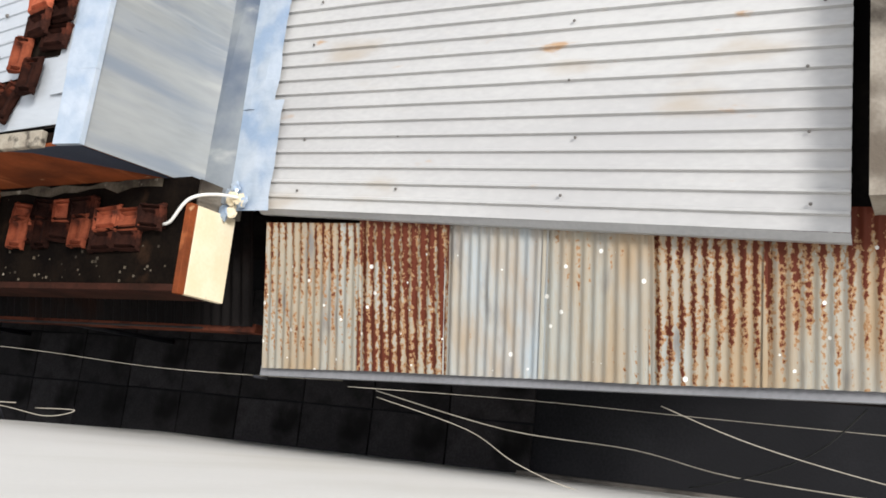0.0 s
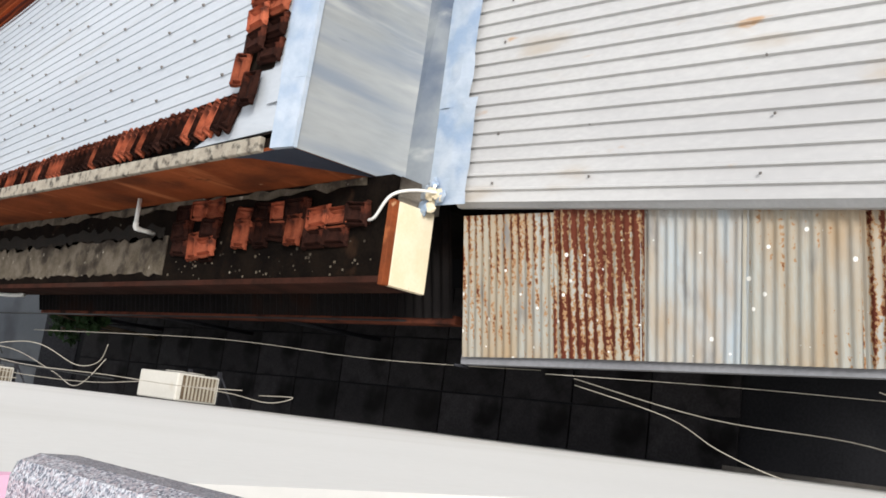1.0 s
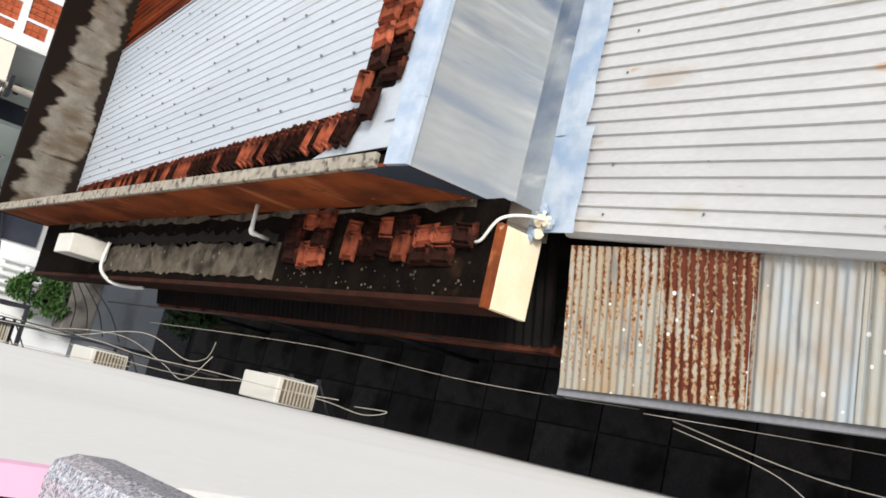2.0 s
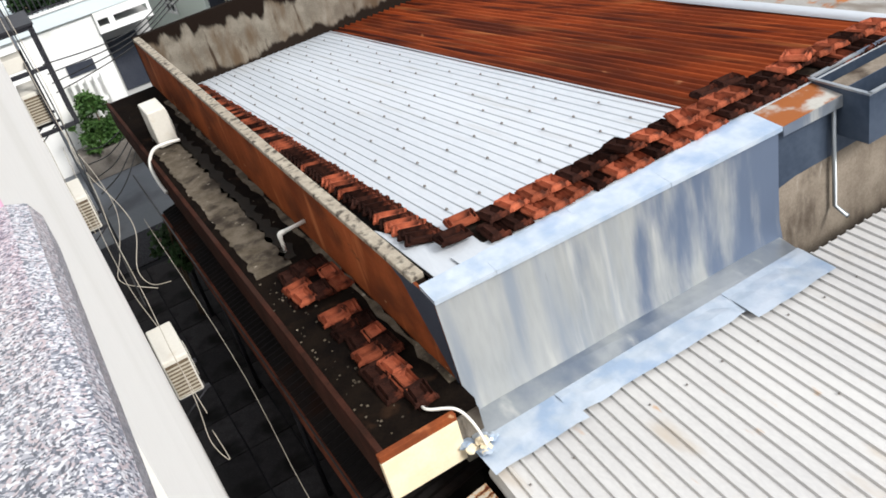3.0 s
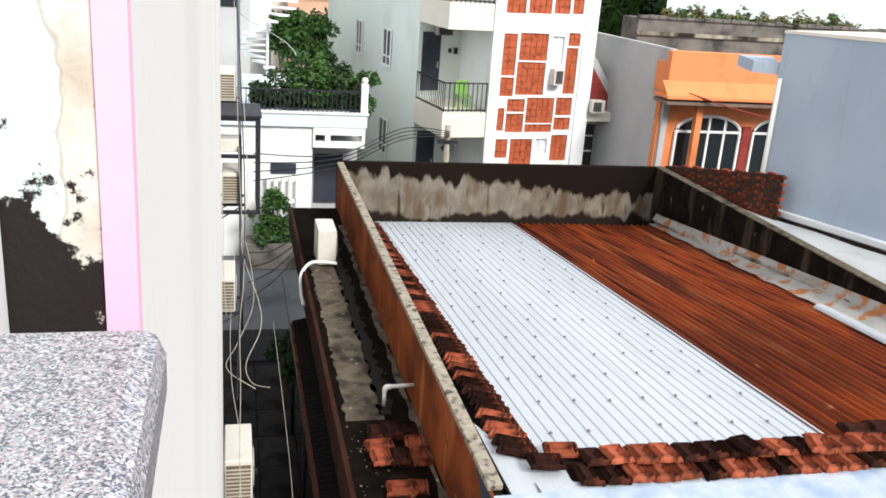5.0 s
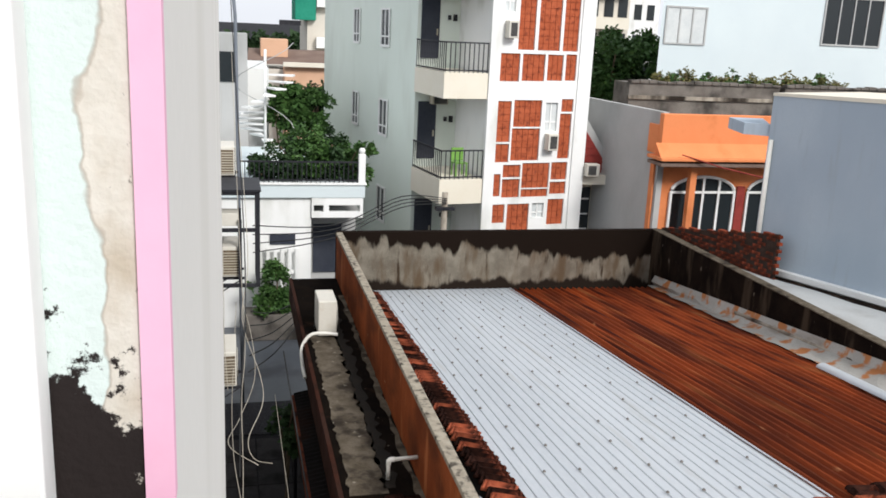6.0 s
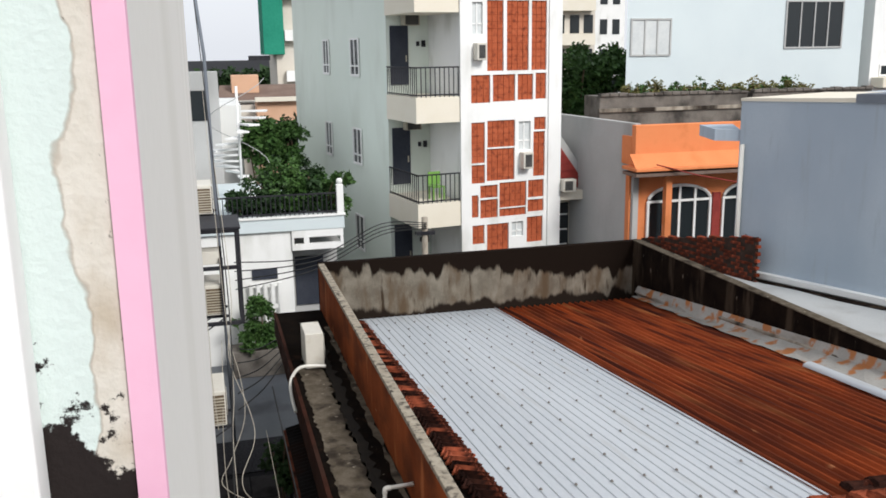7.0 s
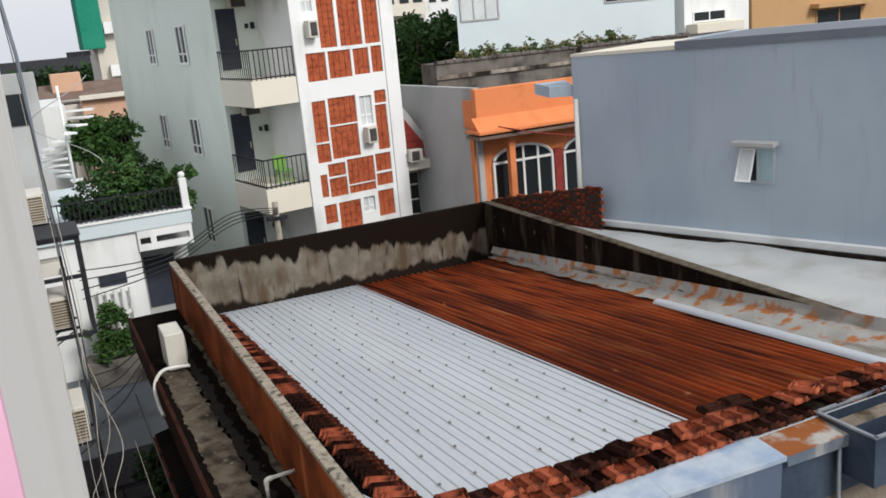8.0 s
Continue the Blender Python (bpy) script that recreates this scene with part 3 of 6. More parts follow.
# ---------- the row house with the rusted and white roof ----------
def z_roof(y):
    return 5.06 - 0.1085 * (y - 6.9)


house = thing("row_house", "low house with orange parapet, white and rusted sheet roof", "house", (5.5, 12, GZ))
box("wall", 2.03, 9.05, 6.22, 17.8, GZ, 3.6, M["dark_wall"], house, label="cement lower walls, alley shade in the colour")
box("parapet_wall", 2.032, 2.11, 6.2, 17.8, 3.6, 5.05, M["parapet"], house, label="mould-stained inner parapet")
box("parapet_skin", 2.0, 2.030, 6.2, 17.95, 4.0, 5.05, M["orange_plaster"], house, label="orange-brown painted plaster")
box("parapet_wall", 2.0, 9.05, 17.80, 17.95, 3.0, 5.11, M["parapet"], house, label="grey render with a black mould band")
box("parapet_wall", 8.88, 9.05, 6.22, 17.80, 3.0, 5.115, M["mould_and_shade"], house, label="mould-covered parapet, its shaded side deepened in the colour")
box("coping", 1.988, 2.12, 6.45, 17.8, 5.05, 5.112, M["coping_cement"], house, 0.012, "lichen-spotted cement coping")
box("coping", 8.87, 9.06, 6.22, 17.8, 5.115, 5.135, M["ledge_cement"], house, 0.006, "worn dark cement coping")
# dark blue painted end of the outer skin by the metal corner
slab("painted_end", [(1.996, 6.012, 4.12), (1.996, 6.72, 4.97), (1.996, 6.95, 5.05), (1.996, 6.095, 5.05)], (0.003, 0, 0), M["slate_paint"], house, "slate blue painted patch")
slab("parapet_skin", [(1.9995, 6.0, 3.9), (1.9995, 6.2, 3.9), (1.9995, 6.2, 5.05), (1.9995, 6.10, 5.05)], (0.03, 0, 0), M["orange_plaster"], house)

# front parapet clad with sheet metal, slightly askew to the side walls
def y_front(x):
    return 6.06 - 0.042 * (x - 2.0)


M["front_wall"] = mat("brown_stained_wall", (0.17, 0.14, 0.11), (0.26, 0.22, 0.175), 3.0, 0.9, 0, 0.4, 45, stain=[((0.06, 0.045, 0.035), 2.0, 0.56, 0.12, (1.4, 1.4, 0.5)), ((0.4, 0.36, 0.3), 4.0, 0.7, 0.08, (2, 2, 0.5))], spec=0.03)


def cladding_material():
    """Dull zinc sheet that turns dark blue towards one end."""
    m = mat("streaked_zinc_cladding", (0.27, 0.28, 0.275), (0.34, 0.35, 0.345), 1.3, 0.5, 0.25, 0.06, 12, (1.6, 1, 0.3), stain=[((0.21, 0.24, 0.28), 1.5, 0.6, 0.14, (2.6, 1, 0.25)), ((0.42, 0.42, 0.40), 2.0, 0.62, 0.12, (3.2, 1, 0.25)), ((0.13, 0.14, 0.15), 5.0, 0.72, 0.05, (3, 1, 0.4))], spec=0.4)
    n, l = m.node_tree.nodes, m.node_tree.links
    b = n["Principled BSDF"]
    old = b.inputs["Base Color"].links[0].from_socket
    tc = n["Texture Coordinate"]
    sep = n.new("ShaderNodeSeparateXYZ")
    l.new(tc.outputs["Object"], sep.inputs[0])
    t = n.new("ShaderNodeTexNoise")
    t.inputs["Scale"].default_value, t.inputs["Detail"].default_value = 2.3, 8
    mp = n.new("ShaderNodeMapping")
    mp.inputs["Scale"].default_value = (1.6, 1, 0.3)
    l.new(tc.outputs["Object"], mp.inputs[0])
    l.new(mp.outputs[0], t.inputs["Vector"])
    add = n.new("ShaderNodeMath")
    add.operation = "MULTIPLY_ADD"
    l.new(sep.outputs["X"], add.inputs[0])
    add.inputs[1].default_value = 0.16
    l.new(t.outputs["Fac"], add.inputs[2])
    r = n.new("ShaderNodeMapRange")
    r.interpolation_type = "SMOOTHSTEP"
    r.inputs[1].default_value, r.inputs[2].default_value = 1.10, 1.36
    l.new(add.outputs[0], r.inputs[0])
    x = n.new("ShaderNodeMix")
    x.data_type = "RGBA"
    l.new(r.outputs[0], x.inputs[0])
    l.new(old, x.inputs[6])
    x.inputs[7].default_value = (0.10, 0.13, 0.19, 1)
    l.new(x.outputs[2], b.inputs["Base Color"])
    return m


slab("parapet_wall", [(2.03, 6.10, 3.3), (2.03, 6.2, 3.3), (9.05, 6.2, 3.3), (9.05, 5.99, 3.3), (5.70, 5.99, 3.3)], (0, 0, 1.74), M["front_wall"], house, label="dirty brown-stained cement front wall")


def cladding():
    """Sheet metal face, slightly buckled, with a bent foot."""
    nx, nz = 40, 12
    verts, faces = [], []
    for j in range(nz + 1):
        for i in range(nx + 1):
            x = 2.0 + 3.69 * i / nx
            foot = 3.86 - 0.06 * (x - 2) / 3.69
            z = foot + (5.06 - foot) * j / nz
            y = 5.972 + (y_front(x) + 0.022 - 5.972) * j / nz + 0.014 * noise.noise(Vector((x * 1.1, z * 0.8, 4))) - (0.04 * (1 - j / 2) if j < 2 else 0)
            verts.append((x, y, z))
    for j in range(nz):
        for i in range(nx):
            a = j * (nx + 1) + i
            faces.append((a, a + 1, a + nx + 2, a + nx + 1))
    ob = mesh_ob("metal_cladding", verts, faces, cladding_material(), house, "dull galvanised sheet cladding", True)
    return ob


cladding()
for n, (xa, xb) in enumerate(((1.99, 2.62), (2.58, 3.55), (3.5, 4.45), (4.4, 5.08), (5.03, 5.70))):
    lift, back = 5.075 + 0.003 * (n % 2), 6.285 + 0.015 * math.sin(n * 2.1)
    slab("metal_coping", [(xa, y_front(xa) - 0.02 - 0.005 * (n % 2), lift), (xb, y_front(xb) - 0.02 - 0.005 * (n % 2), lift), (xb, back, 5.118), (xa, back, 5.118)], (0, 0, -0.045), M["zinc_bright"], house, "bright foil-faced coping strip")


def foot_flashing(x0, x1, y0, lift, seed):
    verts, faces = [], []
    rnd = random.Random(seed)
    n = 8
    for i in range(n + 1):
        x = x0 + (x1 - x0) * i / n
        zb = 3.86 - 0.06 * (x - 2) / 3.69
        w = rnd.uniform(-0.012, 0.012)
        for y, z in ((5.68, 3.842 + lift), (5.60, 3.838 + lift + w * 0.6), (5.48, 3.832 + lift - w * 0.6), (y0 + w, 3.815 + lift)):
            verts.append((x, y, z))
    for i in range(n):
        for k in range(3):
            a = i * 4 + k
            faces.append((a, a + 4, a + 5, a + 1))
    mesh_ob("foot_flashing", verts, faces, M["zinc_bright"], house, "crinkled bright foot flashing")


slab("skirt", [(1.93, 5.97, 3.90), (5.66, 5.97, 3.85), (5.62, 5.66, 3.835), (1.84, 5.66, 3.835)], (0, 0, -0.012), M["zinc"], house, "dull sheet metal skirt")
for args in ((1.80, 2.75, 5.28, 0.004, 1), (2.68, 3.7, 5.36, 0.010, 2), (3.62, 4.7, 5.36, 0.004, 3), (4.62, 5.62, 5.22, 0.012, 4)):
    foot_flashing(*args)
# crumpled foil and cement lump at the left foot
rnd = random.Random(9)
for n in range(7):
    bm = bmesh.new()
    bmesh.ops.create_icosphere(bm, subdivisions=2, radius=0.05 + 0.02 * rnd.random())
    for v in bm.verts:
        v.co *= 0.7 + 0.6 * rnd.random()
        v.co.z *= 0.45
    bmesh.ops.translate(bm, verts=bm.verts, vec=(1.82 + rnd.uniform(-0.05, 0.25), 5.62 + rnd.uniform(-0.15, 0.15), 3.86 + rnd.uniform(-0.03, 0.05)))
    part("foil_lump", bm, M["zinc_bright"] if n % 3 else M["cream"], house)

# right part of the front wall: dark sheet, rusted cap, gutter tray
slab("dark_sheet", [(5.70, 5.985, 4.36), (5.95, 5.985, 4.40), (9.0, 5.985, 4.42), (9.0, 5.985, 5.05), (5.70, 5.985, 5.05)], (0, 0.012, 0), M["dark_zinc"], house, "dark blue-grey weathered metal sheet")
slab("rusted_cap", [(5.71, 5.9, 5.065), (6.55, 5.9, 5.065), (6.55, 6.3, 5.10), (5.71, 6.3, 5.10)], (0, 0, -0.02), mat("rust_flaked_cap", (0.34, 0.33, 0.3), (0.42, 0.4, 0.36), 3, 0.7, 0.1, 0.2, 30, stain=(0.26, 0.085, 0.025), stain_scale=2.6, stain_at=0.46, stain_soft=0.06), house, "rust-flaked metal cap")
slab("rusted_cap", [(5.72, 5.895, 5.06), (6.50, 5.895, 5.06), (6.5, 5.895, 4.94), (5.72, 5.895, 4.96)], (0, 0.006, 0), M["zinc"], house)
tray = part("gutter_tray", box_bm(6.52, 9.0, 5.62, 6.2, 4.62, 4.64), M["dark_zinc"], house, "open galvanised gutter tray")
for (a, b, c, d) in ((6.50, 6.515, 5.60, 6.3), (6.515, 9.0, 5.60, 5.615), (6.515, 9.0, 6.285, 6.3)):
    box("tray_side", a, b, c, d, 4.62, 5.13, M["dark_zinc"], tray)
    box("tray_rim", a - 0.012, b + 0.012, c - 0.012, d + 0.012, 5.13, 5.15, M["zinc"], tray)
tube("downpipe", [(6.42, 5.93, 5.0), (6.42, 5.93, 3.85), (6.4, 5.75, 3.8)], 0.025, M["zinc"], house)

# roof sheets
white_roof = corrugated("white_roof_sheet", (2.604, 6.72, z_roof(6.72)), (5.504, 6.66, z_roof(6.66)), (2.775, 17.78, 3.885), (5.717, 17.78, 3.865), 0.125, 0.012, "trap", M["white_sheet"], house, "pale bluish white ribbed metal roofing", 24, 0.006, 3, 0.002)
corrugated("rust_roof_sheet", (5.448, 6.6, z_roof(6.6) - 0.02), (8.16, 6.6, z_roof(6.6) - 0.02), (5.66, 17.78, 3.845), (8.78, 17.6, 3.86), 0.115, 0.034, "wave", M["rust_sheet"], house, "deep orange-brown rusted corrugated iron", 24, 0.012, 8, 0.002)


def side_flashing():
    verts, faces = [], []
    n = 34
    for i in range(n + 1):
        y = 6.6 + 10.9 * i / n
        xl = 8.15 + (8.72 - 8.15) * (y - 6.3) / 11.3
        z = z_roof(y)
        w = 0.012 * math.sin(y * 7.3)
        xl += 0.03 * noise.noise(Vector((y * 1.7, 0, 2)))
        verts += [(xl, y, z + 0.03 + w), (xl + 0.16, y, z + 0.05 - w), (8.80, y, z + 0.12 + w), (8.874, y, z + 0.26)]
    for i in range(n):
        for k in range(3):
            a = 4 * i + k
            faces.append((a, a + 1, a + 5, a + 4))
    mesh_ob("side_flashing", verts, faces, mat("rust_spotted_zinc", (0.3, 0.285, 0.26), (0.38, 0.365, 0.335), 2, 0.6, 0.1, 0.15, 25, stain=[((0.36, 0.14, 0.05), 3.6, 0.565, 0.05, (1, 1, 1)), ((0.2, 0.17, 0.14), 1.6, 0.62, 0.08, (2, 0.5, 1))]), house, "grey rust-spotted flashing strip")


side_flashing()
verts, faces = [], []
for i in range(25):
    y = 6.5 + (11.1 - 6.5) * i / 24
    xl = 8.02 + (8.36 - 8.02) * (y - 6.5) / 4.6
    for k in range(7):
        a = math.pi * k / 6
        verts.append((xl + 0.10 * math.cos(a), y, z_roof(y) + 0.025 + 0.06 * math.sin(a)))
for i in range(24):
    for k in range(6):
        a = i * 7 + k
        faces.append((a, a + 1, a + 8, a + 7))
mesh_ob("ridge_strip", verts, faces, M["white_sheet"], house, "loose white half-round metal strip", True)
tube("old_conduit", [(8.83, 8.0, 5.0), (8.83, 11.0, 4.72), (8.82, 14.2, 4.42)], 0.035, M["old_render"], house)

# screws on the white roof
me = bpy.data.meshes.new("screw")
bm = bmesh.new()
bmesh.ops.create_cone(bm, cap_ends=True, segments=8, radius1=0.019, radius2=0.012, depth=0.016)
bm.to_mesh(me)
bm.free()
me.materials.append(M["screw"])


def small_copies(name, me, parent, places):
    for p in places:
        ob = new(name, me)
        ob.matrix_world = p if isinstance(p, Matrix) else Matrix.Translation(p)
        m = ob.matrix_basis.copy()
        ob.parent = parent
        ob.matrix_parent_inverse = Matrix.Translation(-chain_loc(parent))
        ob.matrix_basis = m


rnd = random.Random(4)
rows = []
for j in range(15):
    y = 7.35 + 0.69 * j
    for i in range(8):
        if rnd.random() < 0.08:
            continue
        u = (i * 3 + 1.8 + (j % 2)) / 23.2
        if u > 0.98:
            continue
        x = 2.60 + 2.9 * u + (0.18 + 0.04 * u) * (y - 6.4) / 11.4
        rows.append(Vector((x, y + rnd.uniform(-0.03, 0.03), z_roof(y) + 0.027)))
small_copies("screw", me, white_roof, rows)

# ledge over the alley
box("ledge_slab", 1.12, 1.998, 5.78, 17.7, 4.02, 4.19, M["ledge_black"], house, label="mouldy concrete ledge, near-black with parapet shade in the colour")
box("ledge_beam", 1.06, 1.118, 5.78, 17.7, 3.74, 4.215, M["red_beam"], house, 0.008, "reddish brown ledge fascia")
box("ledge_end", 1.05, 1.77, 5.715, 5.778, 3.70, 4.13, M["cream"], house, 0.006, "cream painted beam end with chips")
box("ledge_end_trim", 1.045, 1.775, 5.72, 5.782, 4.132, 4.205, M["orange_plaster"], house, 0.006, "orange painted edge")
box("ledge_end", 1.78, 2.0, 5.76, 5.98, 3.6, 4.1, M["old_render"], house)


def strip(name, x0, x1, y0, y1, z, rough, material, label, seed):
    """A thin uneven layer on the ledge."""
    rnd = random.Random(seed)
    n = 60
    left, right = [], []
    for i in range(n + 1):
        y = y0 + (y1 - y0) * i / n
        left.append((x0 + rnd.uniform(-rough, rough), y, z))
        right.append((x1 + rnd.uniform(-rough, rough), y, z))
    ring = left + right[::-1]
    bm = bmesh.new()
    vt = [bm.verts.new(p) for p in ring]
    vb = [bm.verts.new((p[0], p[1], p[2] - 0.012)) for p in ring]
    m = len(ring)
    for i in range(n):
        bm.faces.new((vt[i], vt[i + 1], vt[m - 2 - i], vt[m - 1 - i]))
    for i in range(m):
        bm.faces.new((vt[i], vt[(i + 1) % m], vb[(i + 1) % m], vb[i]))
    return part(name, bm, material, house, label)


strip("cement_screed", 1.2, 1.62, 9.2, 14.4, 4.2, 0.03, M["ledge_cement"], "patch of bare pale cement screed", 3)
strip("moss_strip", 1.60, 1.76, 9.3, 15.5, 4.2, 0.05, mat("black_moss", (0.012, 0.01, 0.008), (0.02, 0.016, 0.012), 5, 0.95, 0, 0.4, 40), "black moss strip along the wall", 4)
strip("cement_screed", 1.92, 1.99, 6.1, 16.5, 4.2, 0.03, M["ledge_cement"], "", 5)

# ---------- roof tiles ----------
def tile_mesh(material, seed, w=0.212, d=0.30, deep=1.0):
    """A flat clay tile with a raised rim, a raised inner frame, a lower panel and chipped edges."""
    rnd = random.Random(seed)
    xs = [-0.5, -0.43, -0.36, -0.26, -0.17, 0.17, 0.26, 0.36, 0.43, 0.5]
    ys = [-0.5, -0.45, -0.40, -0.31, -0.22, 0.24, 0.33, 0.41, 0.46, 0.5]

    def level(i):
        return (0.022, 0.046, 0.010, 0.046, 0.012)[min(i, 9 - i)]

    verts, faces = [], []
    for j, y in enumerate(ys):
        for i, x in enumerate(xs):
            edge = min(i, j, 9 - i, 9 - j)
            h = level(edge) * deep
            if edge == 4 and i == 4:
                h = 0.038
            chip = 0.010 if edge == 0 else 0.003
            verts.append((x * w + rnd.uniform(-chip, chip) * 0.6, y * d + rnd.uniform(-chip, chip), h + rnd.uniform(-0.002, 0.002)))
    m = len(xs)
    for j in range(m - 1):
        for i in range(m - 1):
            a = j * m + i
            faces.append((a, a + 1, a + m + 1, a + m))
    ring = list(range(m)) + [m - 1 + m * j for j in range(1, m)] + list(range(m * m - 2, m * m - m - 1, -1)) + [m * j for j in range(m - 2, 0, -1)]
    base = len(verts)
    verts += [(verts[i][0], verts[i][1], 0.0) for i in ring]
    for k in range(len(ring)):
        k2 = (k + 1) % len(ring)
        faces.append((ring[k], base + k, base + k2, ring[k2]))
    faces.append(tuple(base + k for k in range(len(ring)))[::-1])
    me = bpy.data.meshes.new("roof_tile")
    me.from_pydata(verts, [], faces)
    me.materials.append(material)
    me.update()
    return me


SLATS = [tile_mesh(M["tile"], 11, 0.155, 0.33, 0.7), tile_mesh(M["tile"], 12, 0.15, 0.33, 0.7), tile_mesh(M["tile_dark"], 13, 0.155, 0.33, 0.7), tile_mesh(M["tile_dark"], 14, 0.15, 0.33, 0.7)]
TILES = [tile_mesh(M["tile"], 1), tile_mesh(M["tile"], 2), tile_mesh(M["tile_dark"], 3), tile_mesh(M["tile_dark"], 4)]


def lay(p, rz, tilt, roll, me):
    small_copies("roof_tile", me, house, [pose(*p, tilt, roll, rz)])


def soot(p, seed):
    """True where a patch of soot has blackened the tiles."""
    return noise.noise(Vector((p[0] * 1.7 + seed, p[1] * 1.7, seed))) > (0.02 if seed == 5 else 0.14)


rnd = random.Random(12)
# course along the side parapet: slanting tiles that ride up on one another
y = 6.95
while y < 17.4:
    x = 2.385 + 0.024 * (y - 6.9) + rnd.uniform(-0.012, 0.012)
    dark = soot((0, y * 1.5), 5) or rnd.random() < 0.12
    lay((x, y, z_roof(y) + 0.045), 62 + rnd.uniform(-4, 4), rnd.uniform(-2, 2), -9 + rnd.uniform(-4, 4), rnd.choice(SLATS[2:] if dark else SLATS[:2]))
    y += 0.142 + rnd.uniform(-0.015, 0.02)
# two straight courses behind the metal coping, the rear one riding on the front one
for yy, lift, start, tilt in ((6.47, 0.0, 2.86, -2), (6.685, 0.035, 2.98, -6)):
    x = start
    while x < 8.05:
        yc = yy - 0.012 * (x - 2.8) + rnd.uniform(-0.012, 0.012)
        if rnd.random() > 0.05:
            dark = soot((x * 1.3, yc * 3), 9) or rnd.random() < 0.15
            sunk = -0.015 if x > 5.7 else 0.0
            lay((x, yc, 5.112 + lift + sunk + rnd.uniform(0, 0.012)), rnd.uniform(-4, 4), tilt + rnd.uniform(-3, 3), rnd.uniform(-5, 5), rnd.choice(TILES[2:] if dark else TILES[:2]))
        x += 0.214 + rnd.uniform(-0.006, 0.02)
# a few that slid out of line, and two black ones on the rusted sheet
for x, yc, rz, k in ((2.55, 6.66, 84, 3), (2.76, 6.86, 78, 1), (4.4, 6.60, 14, 2), (5.1, 6.56, -17, 0), (5.78, 6.93, 80, 3), (6.08, 6.95, 86, 2), (6.7, 6.62, 25, 1)):
    lay((x, yc, z_roof(yc) + (0.06 if yc > 6.62 else 0.13)), rz, rnd.uniform(-4, 4), rnd.uniform(-5, 5), TILES[k])
# Bed colour is near-black so gaps between the tiles look deep in shade.
slab("tile_bed", [(2.72, 6.38, 5.10), (8.2, 6.30, 5.10), (8.2, 6.72, z_roof(6.72) + 0.03), (2.72, 6.84, z_roof(6.84) + 0.03)], (0, 0, -0.06), M["mould_and_shade"], house, "mortar bed coloured black as the dark gaps between tiles")
slab("back_flashing", [(2.4, 6.262, 5.112), (8.2, 6.262, 5.112), (8.2, 6.33, 5.098), (2.4, 6.46, 5.098)], (0, 0, -0.01), M["white_sheet"], house, "pale metal flashing behind the coping")
# white triangular flashing in the corner
slab("corner_flashing", [(2.17, 6.25, 5.07), (2.9, 6.25, 5.085), (2.75, 6.62, 5.095), (2.35, 6.95, 5.07), (2.17, 7.6, 5.02)], (0, 0, -0.012), M["white_sheet"], house, "pale metal sheet in the roof corner")
# Dark sheet below the side course; its colour stands in for gap shade.
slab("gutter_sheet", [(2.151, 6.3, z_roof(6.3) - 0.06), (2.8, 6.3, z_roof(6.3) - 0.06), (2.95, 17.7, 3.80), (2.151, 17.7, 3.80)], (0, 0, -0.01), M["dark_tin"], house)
# tiles stacked on the ledge: three groups laid in short rows
for x0, nx, y0, ny in ((1.47, 3, 8.35, 3), (1.56, 2, 6.95, 4), (1.48, 2, 6.12, 3)):
    for i in range(nx):
        for j in range(ny):
            if rnd.random() < 0.12:
                continue
            for k in range(1 + (rnd.random() < 0.5)):
                x, yc = x0 + 0.19 * i + rnd.uniform(-0.02, 0.02), y0 + 0.27 * j + rnd.uniform(-0.02, 0.02)
                lay((x, yc, 4.195 + 0.034 * k), rnd.uniform(-7, 7) + (90 if rnd.random() < 0.2 else 0), rnd.uniform(-4, 4), rnd.uniform(-5, 5), TILES[rnd.randrange(2)] if rnd.random() < (0.5 if y0 > 6.9 else 0.2) else rnd.choice(TILES[2:]))
# crumbs of mortar and clay on the black ledge
bits = bmesh.new()
for k in range(70):
    r = rnd.uniform(0.005, 0.013)
    box_bm(*(lambda cx, cy: (cx - r, cx + r, cy - r * 0.8, cy + r * 0.8))(rnd.uniform(1.14, 1.5), rnd.uniform(5.9, 9.1)), 4.188, 4.188 + r, 0, bits)
tagged(part("rubble", bits, M["ledge_cement"], house, "pale crumbs of mortar on the ledge"), kind="stuff")

# drain pipe out of the parapet
pipe = thing("drain_pipe", "white plastic elbow drain pipe through the orange parapet", "pipe", (1.66, 9.5, 4.2))
tube("pipe_run", [(2.02, 9.52, 4.44), (1.70, 9.5, 4.44)], 0.024, M["pvc"], pipe, sides=10)
tube("pipe_drop", [(1.66, 9.5, 4.44), (1.66, 9.5, 4.2)], 0.024, M["pvc"], pipe, sides=10)
tube("elbow", curve_pts([(1.73, 9.5, 4.44), (1.675, 9.5, 4.435), (1.66, 9.5, 4.38)]), 0.03, M["pvc"], pipe, sides=10)
pipe = thing("drain_pipe", "white plastic pipe hooked over the ledge end", "pipe", (1.78, 5.74, 4.2))
tube("pipe_run", curve_pts([(1.60, 5.98, 4.22), (1.62, 5.88, 4.24), (1.80, 5.74, 4.22), (1.88, 5.62, 4.05), (1.9, 5.5, 3.8)]), 0.014, M["pvc"], pipe, sides=8)

